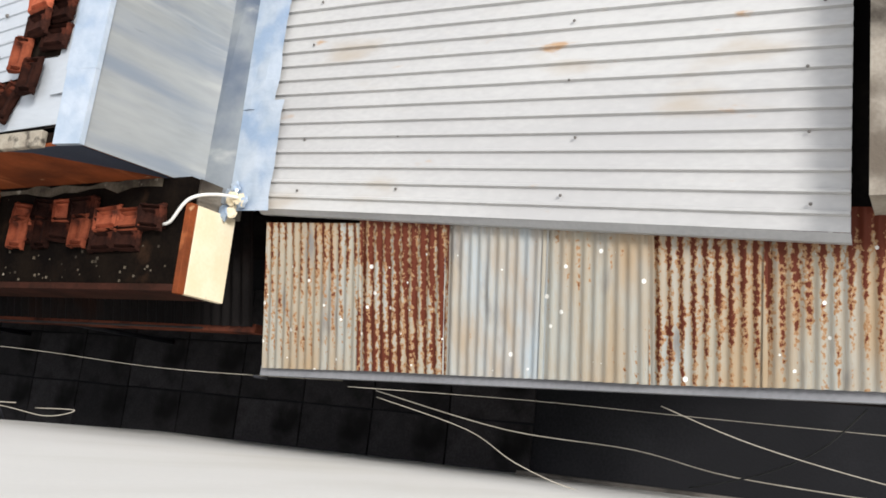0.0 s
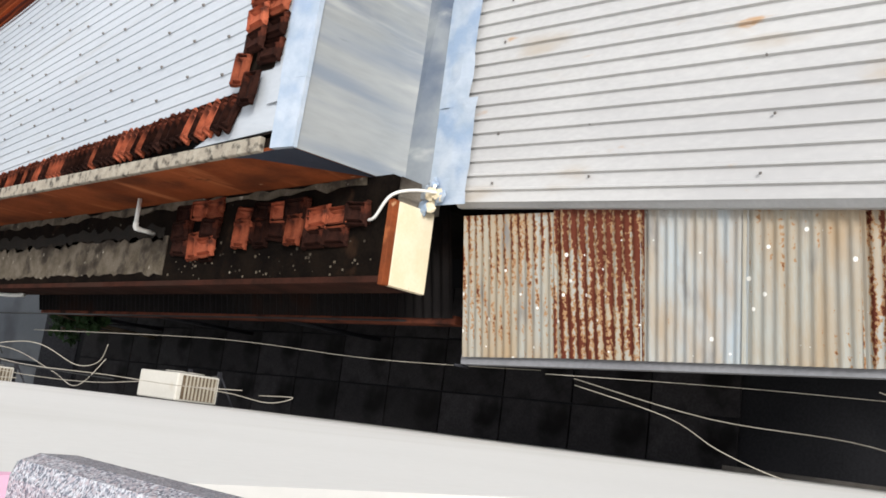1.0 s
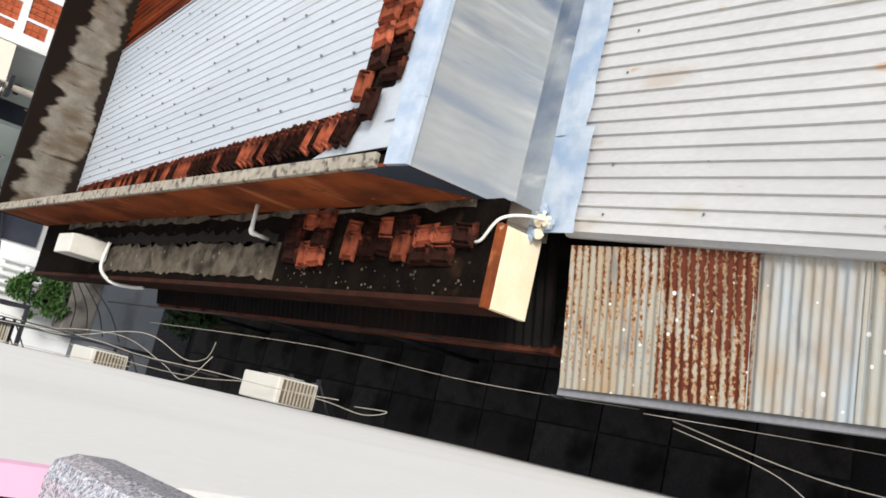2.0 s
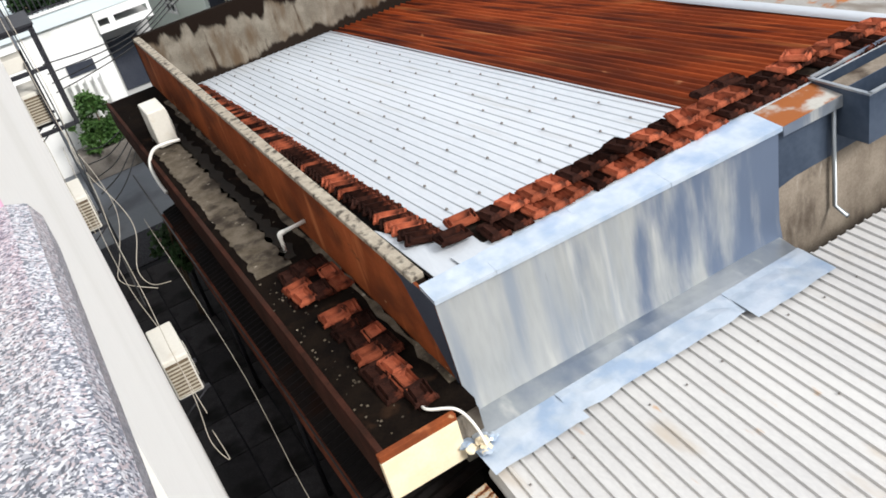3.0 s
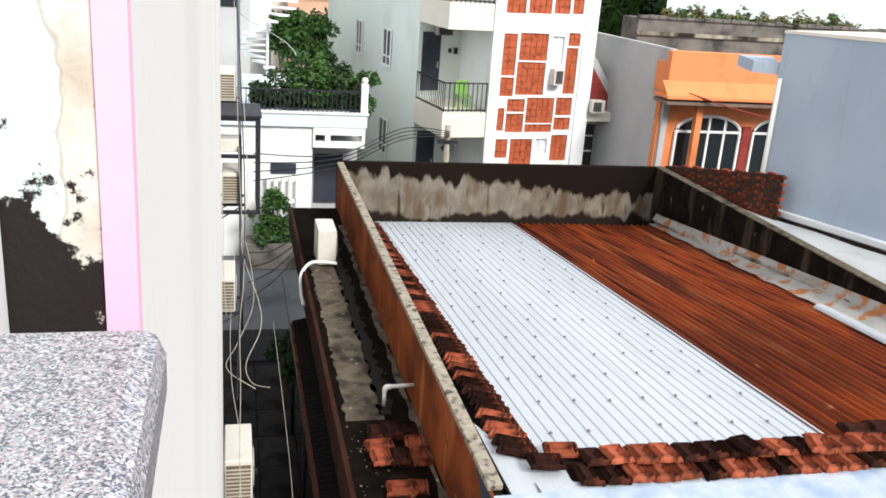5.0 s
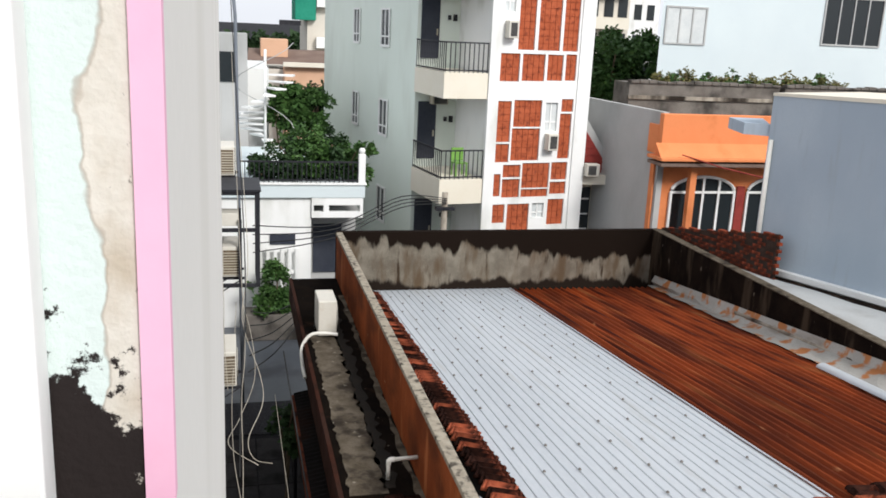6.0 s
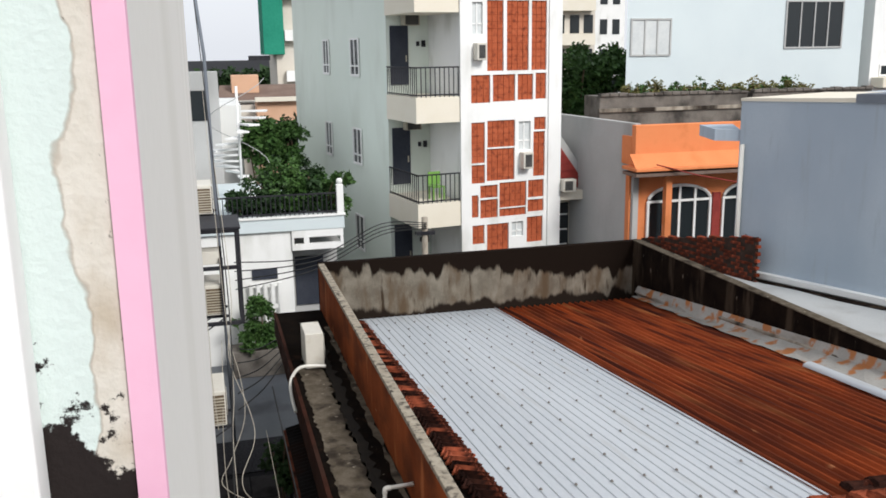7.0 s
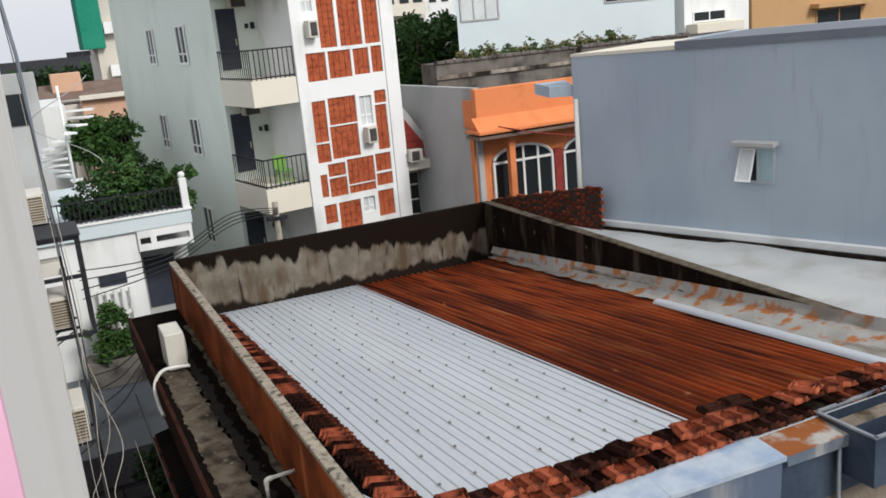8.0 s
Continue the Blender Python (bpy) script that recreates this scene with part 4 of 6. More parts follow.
# ---------- lean-to house with grey roof and rusted awning ----------
lean = thing("lean_to_house", "lean-to with grey ribbed roof and rusted tin awning", "house", (4, 3, GZ))
box("wall", 1.75, 9.0, 0.9, 5.2, GZ, 3.55, M["dark_wall"], lean, label="wall coloured near-black for want of light")
grey_roof = corrugated("grey_roof_sheet", (1.55, 1.0, 3.75), (8.6, 1.0, 3.75), (1.85, 5.6, 3.77), (8.6, 5.6, 3.77), 0.1305, 0.024, "trap", M["grey_sheet"], lean, "weathered beige-grey ribbed metal roofing", 14, 0.006, 6, 0.002)
slab("eave_fascia", [(1.855, 5.45, 3.757), (1.545, 1.0, 3.757), (1.50, 1.0, 3.70), (1.81, 5.45, 3.70)], (0, 0, -0.05), mat("grey_fascia", (0.36, 0.36, 0.36), (0.44, 0.44, 0.44), 2, 0.5, 0.2, 0.05, 30), lean, "bent grey metal eave trim")
rnd = random.Random(21)
rows = []
for i in range(16):
    for y in (1.2, 2.75, 4.1, 5.05):
        u = 0.025 + i * 0.06 + rnd.uniform(-0.004, 0.004)
        a = 1.55 + 0.30 * (y - 1.0) / 4.6
        if rnd.random() < 0.85:
            rows.append(Vector((a + (8.6 - a) * u, y + rnd.uniform(-0.05, 0.05), 3.782)))
me = bpy.data.meshes["screw"].copy()
for v in me.vertices:
    v.co *= 0.62
small_copies("screw", me, grey_roof, rows)
TOPS = [5.40, 4.46, 3.70, 2.92, 2.19, 1.47, 0.72]
LOWS = [5.48, 4.52, 3.76, 2.99, 2.21, 1.50, 0.72]
XLOW = [0.578, 0.61, 0.624, 0.64, 0.65, 0.68, 0.70]
for k, key in enumerate(("tin_a", "tin_b", "tin_c", "tin_d", "tin_e", "tin_f")):
    dz = 0.008 * (k % 2)
    corrugated("awning_sheet", (1.75, TOPS[k] + 0.02, 3.64 + dz), (1.72, TOPS[k + 1] - 0.02, 3.64 + dz), (XLOW[k], LOWS[k] + 0.02, 3.35 + dz), (XLOW[k + 1], LOWS[k + 1] - 0.02, 3.35 + dz), PITCH, 0.007, "wave", M[key], lean, ("galvanised sheet with rust streaks", "heavily rusted corrugated sheet", "bluish galvanised sheet", "stained galvanised sheet", "half rusted corrugated sheet", "rust-topped corrugated sheet")[k], 6, 0.004, k, 0.0015)
slab("awning_gutter", [(0.52, 5.55, 3.31), (0.64, 0.65, 3.31), (0.72, 0.65, 3.31), (0.60, 5.55, 3.31)], (0, 0, -0.09), mat("gutter_grey", (0.2, 0.2, 0.21), (0.27, 0.27, 0.28), 2, 0.6, 0.2, 0.1, 30), lean, "grey metal gutter below the awning")
tube("awning_post", [(0.5, 5.52, 3.24), (0.5, 5.52, 3.42)], 0.012, M["black_iron"], lean)
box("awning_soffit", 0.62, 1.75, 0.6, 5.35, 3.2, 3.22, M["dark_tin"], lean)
wallr = box("wall_cement", 1.68, 9.0, 0.3, 0.885, GZ, 4.05, M["old_render"])
tagged(wallr, "grey stained cement party wall beside the lean-to roof", "wall", kind="structure")

# ---------- lower alley ----------
street = box("street", -3, 8, 19.0, 25.5, GZ, GZ + 0.012, mat("grey_blue_street", (0.10, 0.112, 0.125), (0.14, 0.15, 0.165), 0.8, 0.4, 0, 0.1, 30, stain=(0.07, 0.075, 0.085), stain_scale=0.8, stain_at=0.58))
tagged(street, "grey-blue street surface at the alley's end", "street", kind="structure")
gravel = box("drain_strip", -0.3, 2.0, 17.4, 18.98, GZ, GZ + 0.02, mat("dark_gravel", (0.012, 0.012, 0.015), (0.05, 0.05, 0.055), 30, 0.9, 0, 0.5, 60))
tagged(gravel, "strip of dark gravel across the alley", "gravel", kind="structure")
paving = tagged(new("paving"), "grey-brown cement paving slabs, darkened for the alley shade", "paving", kind="structure")
bm = box_bm(-0.31, 0.31, -0.46, 0.46, 0.0, 0.03, 0.006)
me = bpy.data.meshes.new("paving_slab")
bm.to_mesh(me)
bm.free()
# Slab colour lowered too, for the dim light between the walls.
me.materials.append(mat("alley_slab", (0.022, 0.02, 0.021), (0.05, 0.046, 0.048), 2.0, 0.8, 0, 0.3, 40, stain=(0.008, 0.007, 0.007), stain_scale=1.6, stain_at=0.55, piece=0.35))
rnd = random.Random(70)
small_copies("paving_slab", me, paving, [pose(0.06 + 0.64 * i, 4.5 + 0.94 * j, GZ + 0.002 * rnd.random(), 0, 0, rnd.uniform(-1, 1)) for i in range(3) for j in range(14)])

beam = thing("low_awning", "dark tin awning with red-oxide edge beam over the alley", "awning", (1.4, 10, GZ))
box("edge_beam", 0.90, 0.98, 5.9, 14.6, 2.9, 3.06, mat("red_oxide_edge", (0.16, 0.05, 0.028), (0.1, 0.032, 0.02), 3.0, 0.8, 0, 0.15, 40, stain=(0.03, 0.015, 0.012), stain_scale=3, stain_at=0.58, spec=0.03), beam, 0.006, "red-oxide painted edge beam")
corrugated("tin_sheet", (0.95, 14.6, 3.08), (0.95, 5.9, 3.08), (2.02, 14.6, 3.3), (2.02, 5.9, 3.3), 0.12, 0.014, "wave", M["dark_tin"], beam, "corrugated tin darkened for the alley shade", 3, 0.004, 4, 0.002)
for yy in (6.2, 9.0, 11.8, 14.4):
    tube("post", [(0.97, yy, GZ), (0.97, yy, 2.9)], 0.03, M["black_iron"], beam)

# ---------- helpers for turned houses ----------
def frame_box(name, F, u0, u1, v0, v1, z0, z1, material, parent=None, bevel=0.0, label=""):
    bm = box_bm(u0, u1, v0, v1, z0, z1, bevel)
    bmesh.ops.transform(bm, matrix=F, verts=bm.verts)
    return part(name, bm, material, parent, label)


def window(F, u0, u1, v, z0, z1, parent, frame_mat, glass_m, bars=1, name="window", label=""):
    """A window in a wall whose outer face is at v: frame proud, glass set back behind it."""
    w = frame_box(name, F, u0, u1, v - 0.012, v + 0.05, z0, z1, glass_m, parent, 0, label)
    t = 0.06
    for a, b, c, d in ((u0 - t, u1 + t, z1, z1 + t), (u0 - t, u1 + t, z0 - t, z0), (u0 - t, u0, z0, z1), (u1, u1 + t, z0, z1)):
        frame_box("frame", F, a, b, v - 0.05, v + 0.03, c, d, frame_mat, w)
    for k in range(bars):
        m = u0 + (u1 - u0) * (k + 1) / (bars + 1)
        frame_box("mullion", F, m - 0.025, m + 0.025, v - 0.045, v - 0.014, z0, z1, frame_mat, w)
    return w


def railing(F, parent, u0, u1, v0, v1, z0, z1, material, step=0.14):
    """Two rails along a straight line, and bars between them."""
    a, b = min(u0, u1) - 0.02, max(u0, u1) + 0.02
    c, d = min(v0, v1) - 0.02, max(v0, v1) + 0.02
    rail = frame_box("railing", F, a, b, c, d, z1 - 0.02, z1 + 0.02, material, parent, 0, "black iron balcony railing")
    frame_box("lower_rail", F, a, b, c, d, z0 + 0.04, z0 + 0.08, material, rail)
    bm = box_bm(-0.012, 0.012, -0.012, 0.012, z0, z1)
    me = bpy.data.meshes.new("bar")
    bm.to_mesh(me)
    bm.free()
    me.materials.append(material)
    along = Vector((u1 - u0, v1 - v0, 0))
    n = max(1, int(along.length / step))
    small_copies("bar", me, rail, [F @ Matrix.Translation(Vector((u0, v0, 0)) + along * (k / n)) for k in range(n + 1)])
    return rail


I4 = Matrix.Identity(4)

# ---------- apartment building with red panels ----------
def apartment():
    F = pose(5.98, 25.86, 0, 0, 0, 9)
    b = thing("apartment_building", "pale green-white apartment block with red clay panels", "apartment building", (8, 30, GZ))
    frame_box("wall", F, 0.0, 1.42, 2.4, 13.5, GZ, 14.5, M["pale_wall"], b, label="pale greenish white plaster side wall")
    frame_box("wall", F, 1.422, 4.75, 0.06, 13.5, GZ, 14.5, M["white_paint"], b, label="white plaster front wall")
    frame_box("pilaster", F, 1.36, 1.70, -0.10, 0.058, GZ, 14.5, M["white_paint"], b)
    frame_box("pilaster", F, 4.35, 4.80, -0.10, 0.058, GZ, 14.5, M["white_paint"], b)
    for z in (4.02, 7.14, 10.28, 13.4):
        s = frame_box("balcony", F, -0.04, 1.355, -0.04, 2.398, z, z + 0.75, M["warm_white"], b, 0.01, "cream balcony slab and upstand")
        if z < 13:
            railing(F, b, 0.0, 1.33, 0.0, 0.0, z + 0.75, z + 1.6, M["black_iron"])
            railing(F, b, 0.0, 0.0, 0.0, 2.36, z + 0.75, z + 1.6, M["black_iron"])
        d = frame_box("balcony_door", F, 0.12, 0.72, 2.36, 2.396, z - 2.1, z - 0.3, M["dark_door"], b, 0, "dark balcony door")
        frame_box("door_handle", F, 0.62, 0.66, 2.33, 2.36, z - 1.4, z - 1.2, M["ac_fin"], d)
        lamp = frame_box("wall_lamp", F, 1.18, 1.28, 2.30, 2.396, z - 0.95, z - 0.75, M["black_iron"], b)
        frame_box("wall_lamp", F, 1.0, 1.08, 2.32, 2.396, z - 0.92, z - 0.78, M["black_iron"], b)
    for z in (13.0, 9.9, 6.7):
        a = frame_box("ac_unit", F, 0.45, 0.98, 2.0, 2.3, z + 0.08, z + 0.42, M["ac_fin"], b, 0.02, "grey condenser hung under the slab")
        frame_box("fan_grille", F, 0.5, 0.93, 1.98, 2.0, z + 0.1, z + 0.40, M["ac_dark"], a)
    # side windows, wall face at u = 0
    S = F @ Matrix.Rotation(radians(90), 4, "Z") @ Matrix.Diagonal((1, -1, 1, 1))
    for v0, v1 in ((4.95, 5.85), (8.35, 9.12)):
        for ztop in (12.72, 9.66, 6.64, 3.6):
            if v0 > 8 and ztop < 4:
                continue
            w = frame_box("window", F, -0.02, 0.03, v0 + 0.06, v1 - 0.06, ztop - 1.22, ztop - 0.06, M["glass"], b, 0, "narrow white-framed side window")
            for a, c, d, e in ((v0, v1, ztop - 0.06, ztop), (v0, v1, ztop - 1.28, ztop - 1.2), (v0, v0 + 0.07, ztop - 1.2, ztop - 0.06), (v1 - 0.07, v1, ztop - 1.2, ztop - 0.06), ((v0 + v1) / 2 - 0.03, (v0 + v1) / 2 + 0.03, ztop - 1.2, ztop - 0.06), (v0 + 0.06, v1 - 0.06, ztop - 0.95, ztop - 0.90)):
                frame_box("frame", F, -0.06, -0.021, a, c, d, e, M["white_paint"], w)
    # panels
    def uz(x0, x1, y0, y1):
        return 1.72 + (x0 - 46) / 206 * 2.55, 1.72 + (x1 - 46) / 206 * 2.55, 7.10 - (y1 - 322) * 0.0116, 7.10 - (y0 - 322) * 0.0116
    rects = ((46, 80, 325, 425), (46, 80, 435, 478), (92, 163, 322, 386), (90, 162, 395, 474), (222, 250, 318, 346), (220, 248, 356, 470),
             (72, 115, 490, 518), (125, 196, 486, 548), (206, 246, 485, 527), (46, 62, 514, 568), (72, 115, 528, 572), (125, 195, 556, 572), (205, 246, 538, 566),
             (50, 78, 595, 640), (90, 146, 595, 662), (203, 244, 585, 650), (48, 95, 205, 270), (107, 163, 205, 268), (175, 213, 205, 266), (225, 250, 203, 265),
             (92, 131, 20, 190), (145, 200, 20, 190), (213, 250, 20, 190), (48, 95, -60, 5), (107, 163, -60, 5), (175, 213, -60, 5), (90, 163, -230, -80), (175, 250, -230, -80))
    def uz_wide(*r):
        u0, u1, z0, z1 = uz(*r)
        return u0 - 0.032, u1 + 0.032, z0 - 0.032, z1 + 0.032
    panes = ((176, 210, 325, 400), (50, 78, 22, 100), (157, 190, 592, 632), (50, 78, -230, -120))
    blocks = bmesh.new()
    for r in rects:
        u0, u1, z0, z1 = uz_wide(*r)
        p = frame_box("clay_panel", F, u0 - 0.01, u1 + 0.01, 0.012, 0.058, z0 - 0.01, z1 + 0.01, M["panel_red"], b)
        nu, nz = max(1, round((u1 - u0) / 0.2)), max(1, round((z1 - z0) / 0.2))
        for i in range(nu):
            for k in range(nz):
                a, c = u0 + (u1 - u0) * i / nu, z0 + (z1 - z0) * k / nz
                du, dz = (u1 - u0) / nu, (z1 - z0) / nz
                box_bm(a + 0.008, a + du - 0.008, -0.008, 0.012, c + 0.008, c + dz - 0.008, 0, blocks)
    # white lattice: one raised slab, cut through where the panels and windows sit
    holes = [uz_wide(*r) for r in rects] + [uz(*r) for r in panes]
    us = sorted({1.702, 4.348} | {round(q, 4) for h in holes for q in h[:2]})
    zs = sorted({GZ, 14.5} | {round(q, 4) for h in holes for q in h[2:]})

    def solid(i, k):
        if not (0 <= i < len(us) - 1 and 0 <= k < len(zs) - 1):
            return False
        um, zm = (us[i] + us[i + 1]) / 2, (zs[k] + zs[k + 1]) / 2
        return not any(h[0] < um < h[1] and h[2] < zm < h[3] for h in holes)

    verts, faces = [], []
    for i in range(len(us) - 1):
        for k in range(len(zs) - 1):
            if not solid(i, k):
                continue
            a, c, d, e = us[i], us[i + 1], zs[k], zs[k + 1]
            sides = [((a, -0.055, d), (c, -0.055, d), (c, -0.055, e), (a, -0.055, e))]
            for di, dk, p, q in ((-1, 0, (a, d), (a, e)), (1, 0, (c, d), (c, e)), (0, -1, (a, d), (c, d)), (0, 1, (a, e), (c, e))):
                if not solid(i + di, k + dk):
                    sides.append(((p[0], -0.055, p[1]), (q[0], -0.055, q[1]), (q[0], 0.058, q[1]), (p[0], 0.058, p[1])))
            for ring in sides:
                faces.append(tuple(range(len(verts), len(verts) + 4)))
                verts += [F @ Vector(v) for v in ring]
    mesh_ob("lattice", verts, faces, M["white_paint"], b, "white plaster lattice round the panels")
    bmesh.ops.transform(blocks, matrix=F, verts=blocks.verts)
    tagged(part("breeze_screen", blocks, M["panel_red"], b, "small red clay breeze blocks"), kind="stuff")
    for r in panes:
        u0, u1, z0, z1 = uz(*r)
        w = frame_box("window", F, u0, u1, 0.02, 0.058, z0, z1, M["curtain"], b, 0, "white-framed stair window with pale blind")
        frame_box("mullion", F, (u0 + u1) / 2 - 0.02, (u0 + u1) / 2 + 0.02, 0.0, 0.02, z0, z1, M["white_paint"], w)
        frame_box("transom", F, u0, u1, 0.0, 0.02, z0 + (z1 - z0) * 0.3, z0 + (z1 - z0) * 0.3 + 0.04, M["white_paint"], w)
    for r in ((178, 206, 405, 448), (52, 78, 122, 165)):
        u0, u1, z0, z1 = uz(*r)
        a = frame_box("ac_unit", F, u0, u1, -0.34, -0.056, z0, z1, M["ac_white"], b, 0.02, "small wall condenser")
        frame_box("fan_grille", F, u0 + 0.06, u1 - 0.06, -0.355, -0.341, z0 + 0.06, z1 - 0.06, M["ac_dark"], a)
    ch = thing("plastic_chair", "lime green plastic chair on a balcony", "chair", tuple(F @ Vector((0.85, 0.6, 4.77))))
    frame_box("seat", F, 0.65, 1.05, 0.4, 0.8, 5.15, 5.19, M["green_chair"], ch, 0.01)
    frame_box("backrest", F, 0.65, 1.05, 0.78, 0.82, 5.2, 5.6, M["green_chair"], ch, 0.01)
    for a in (0.66, 1.0):
        for c in (0.42, 0.76):
            frame_box("leg", F, a, a + 0.04, c, c + 0.04, 4.77, 5.15, M["green_chair"], ch)


apartment()

# ---------- orange house ----------
def orange_house():
    b = thing("orange_house", "bright orange house with arched white-framed window", "house", (14, 25, GZ))
    box("wall", 12.02, 17.5, 24.3, 30, GZ, 5.6, M["orange_paint"], b)
    box("parapet", 11.97, 17.5, 23.9, 24.15, 5.86, 7.04, M["orange_paint"], b, 0.02)
    box("parapet", 11.97, 12.2, 24.152, 26.6, 5.86, 6.7, M["orange_paint"], b, 0.02)
    box("roof", 12.2, 17.5, 24.152, 30, 5.86, 6.1, M["terrace_floor"], b)
    box("cornice", 11.75, 17.5, 23.35, 24.3, 5.76, 5.858, M["orange_paint"], b, 0.02, "projecting orange eave slab")
    slab("eave_slope", [(11.8, 23.5, 5.86), (17.5, 23.5, 5.86), (17.5, 23.898, 6.22), (11.8, 23.898, 6.22)], (0, 0.0, -0.05), M["orange_paint"], b)
    tube("awning_rod", [(12.4, 23.4, 5.95), (13.6, 23.2, 5.62), (15.2, 23.0, 5.30)], 0.02, M["red_roof"], b)
    box("cornice", 11.78, 17.5, 23.42, 24.3, 5.60, 5.698, M["brown_roof"], b, 0.01)
    box("column", 12.93, 13.13, 23.75, 23.95, GZ, 5.6, M["orange_paint"], b, 0.01)
    for x0, x1 in ((12.62, 14.7), (15.15, 17.2)):
        bm = bmesh.new()
        n = 16
        ring = [Vector((x0, 24.28, 2.2)), Vector((x1, 24.28, 2.2))]
        xm, rx = (x0 + x1) / 2, (x1 - x0) / 2
        arc = [Vector((xm + rx * math.cos(math.pi * k / n), 24.28, 4.72 + 0.46 * math.sin(math.pi * k / n))) for k in range(n + 1)]
        vs = [bm.verts.new(p) for p in ring[:1] + ring[1:] + arc]
        bm.faces.new(vs)
        w = part("window", bm, M["glass"], b, "arched window with white frame")
        pts = [ring[0]] + arc[::-1] + [ring[1]]
        v, f = tube_geo([p + Vector((0, -0.03, 0)) for p in pts], 0.05, 6)
        mesh_ob("frame", v, f, M["white_paint"], w)
        for k in range(1, 4):
            x = x0 + (x1 - x0) * k / 4
            box("mullion", x - 0.035, x + 0.035, 24.22, 24.27, 2.2, 4.72 + 0.46 * math.sqrt(max(0, 1 - ((x - xm) / rx) ** 2)), M["white_paint"], w)
        box("mullion", x0, x1, 24.225, 24.268, 4.68, 4.75, M["white_paint"], w)
    box("shutter", 14.78, 15.05, 24.22, 24.29, 2.2, 4.9, M["red_roof"], b, 0.01, "dark red shutter")


orange_house()

# ---------- grey house, porch and red gable ----------
def grey_house():
    b = thing("grey_house", "pale grey rendered house side with red gable porch", "house", (10.7, 27, GZ))
    slab("wall", [(11.0, 29.0, GZ), (11.0, 29.0, 7.15), (12.1, 24.2, 7.06), (12.1, 24.2, GZ)], (0.2, 0.05, 0), M["pale_grey_wall"], b)
    slab("gable_verge", [(10.74, 26.9, 6.75), (10.74, 26.9, 6.35), (11.80, 26.9, 4.88), (12.0, 26.9, 4.95)], (0.1, 0.7, 0), M["pale_grey_wall"], b, "pale grey gable verge")
    slab("gable_roof", [(10.74, 26.86, 6.35), (11.80, 26.86, 4.88), (10.74, 26.86, 4.80)], (0.05, 0.1, 0), M["red_roof"], b, "dark red tiled gable")
    for k in range(6):
        z = 4.95 + 0.23 * k
        box("tile_course", 10.742, 11.74 - 0.166 * (k + 0.3), 26.83, 26.858, z, z + 0.035, M["red_roof"], b)
    p = box("porch_roof", 10.72, 12.32, 26.6, 27.6, 4.50, 4.80, M["warm_white"], b, 0.01, "cream flat porch roof")
    box("porch_column", 12.10, 12.31, 26.62, 26.82, GZ, 4.50, M["warm_white"], p)
    box("porch_wall", 10.72, 12.1, 27.3, 27.5, GZ, 4.50, M["warm_white"], p)
    for z in (2.9, 3.4, 3.9):
        box("window_bar", 10.95, 11.3, 27.24, 27.26, z, z + 0.05, M["white_paint"], p)
    box("window", 10.9, 11.35, 27.262, 27.298, 2.6, 4.3, M["glass"], p)
    a = box("ac_unit", 10.76, 11.2, 26.3, 26.6, 4.81, 5.2, M["ac_white"], b, 0.02, "white condenser on the porch")
    box("fan_grille", 10.82, 11.08, 26.285, 26.298, 4.86, 5.15, M["ac_dark"], a)


grey_house()

# ---------- blue house, cement roof and brick wall on the right ----------
D = Vector((2.01, -5.05, 0)).normalized()
N = Vector((-D.y, D.x, 0))
if N.x < 0:
    N = -N
P0 = Vector((9.92, 15.58, 0))


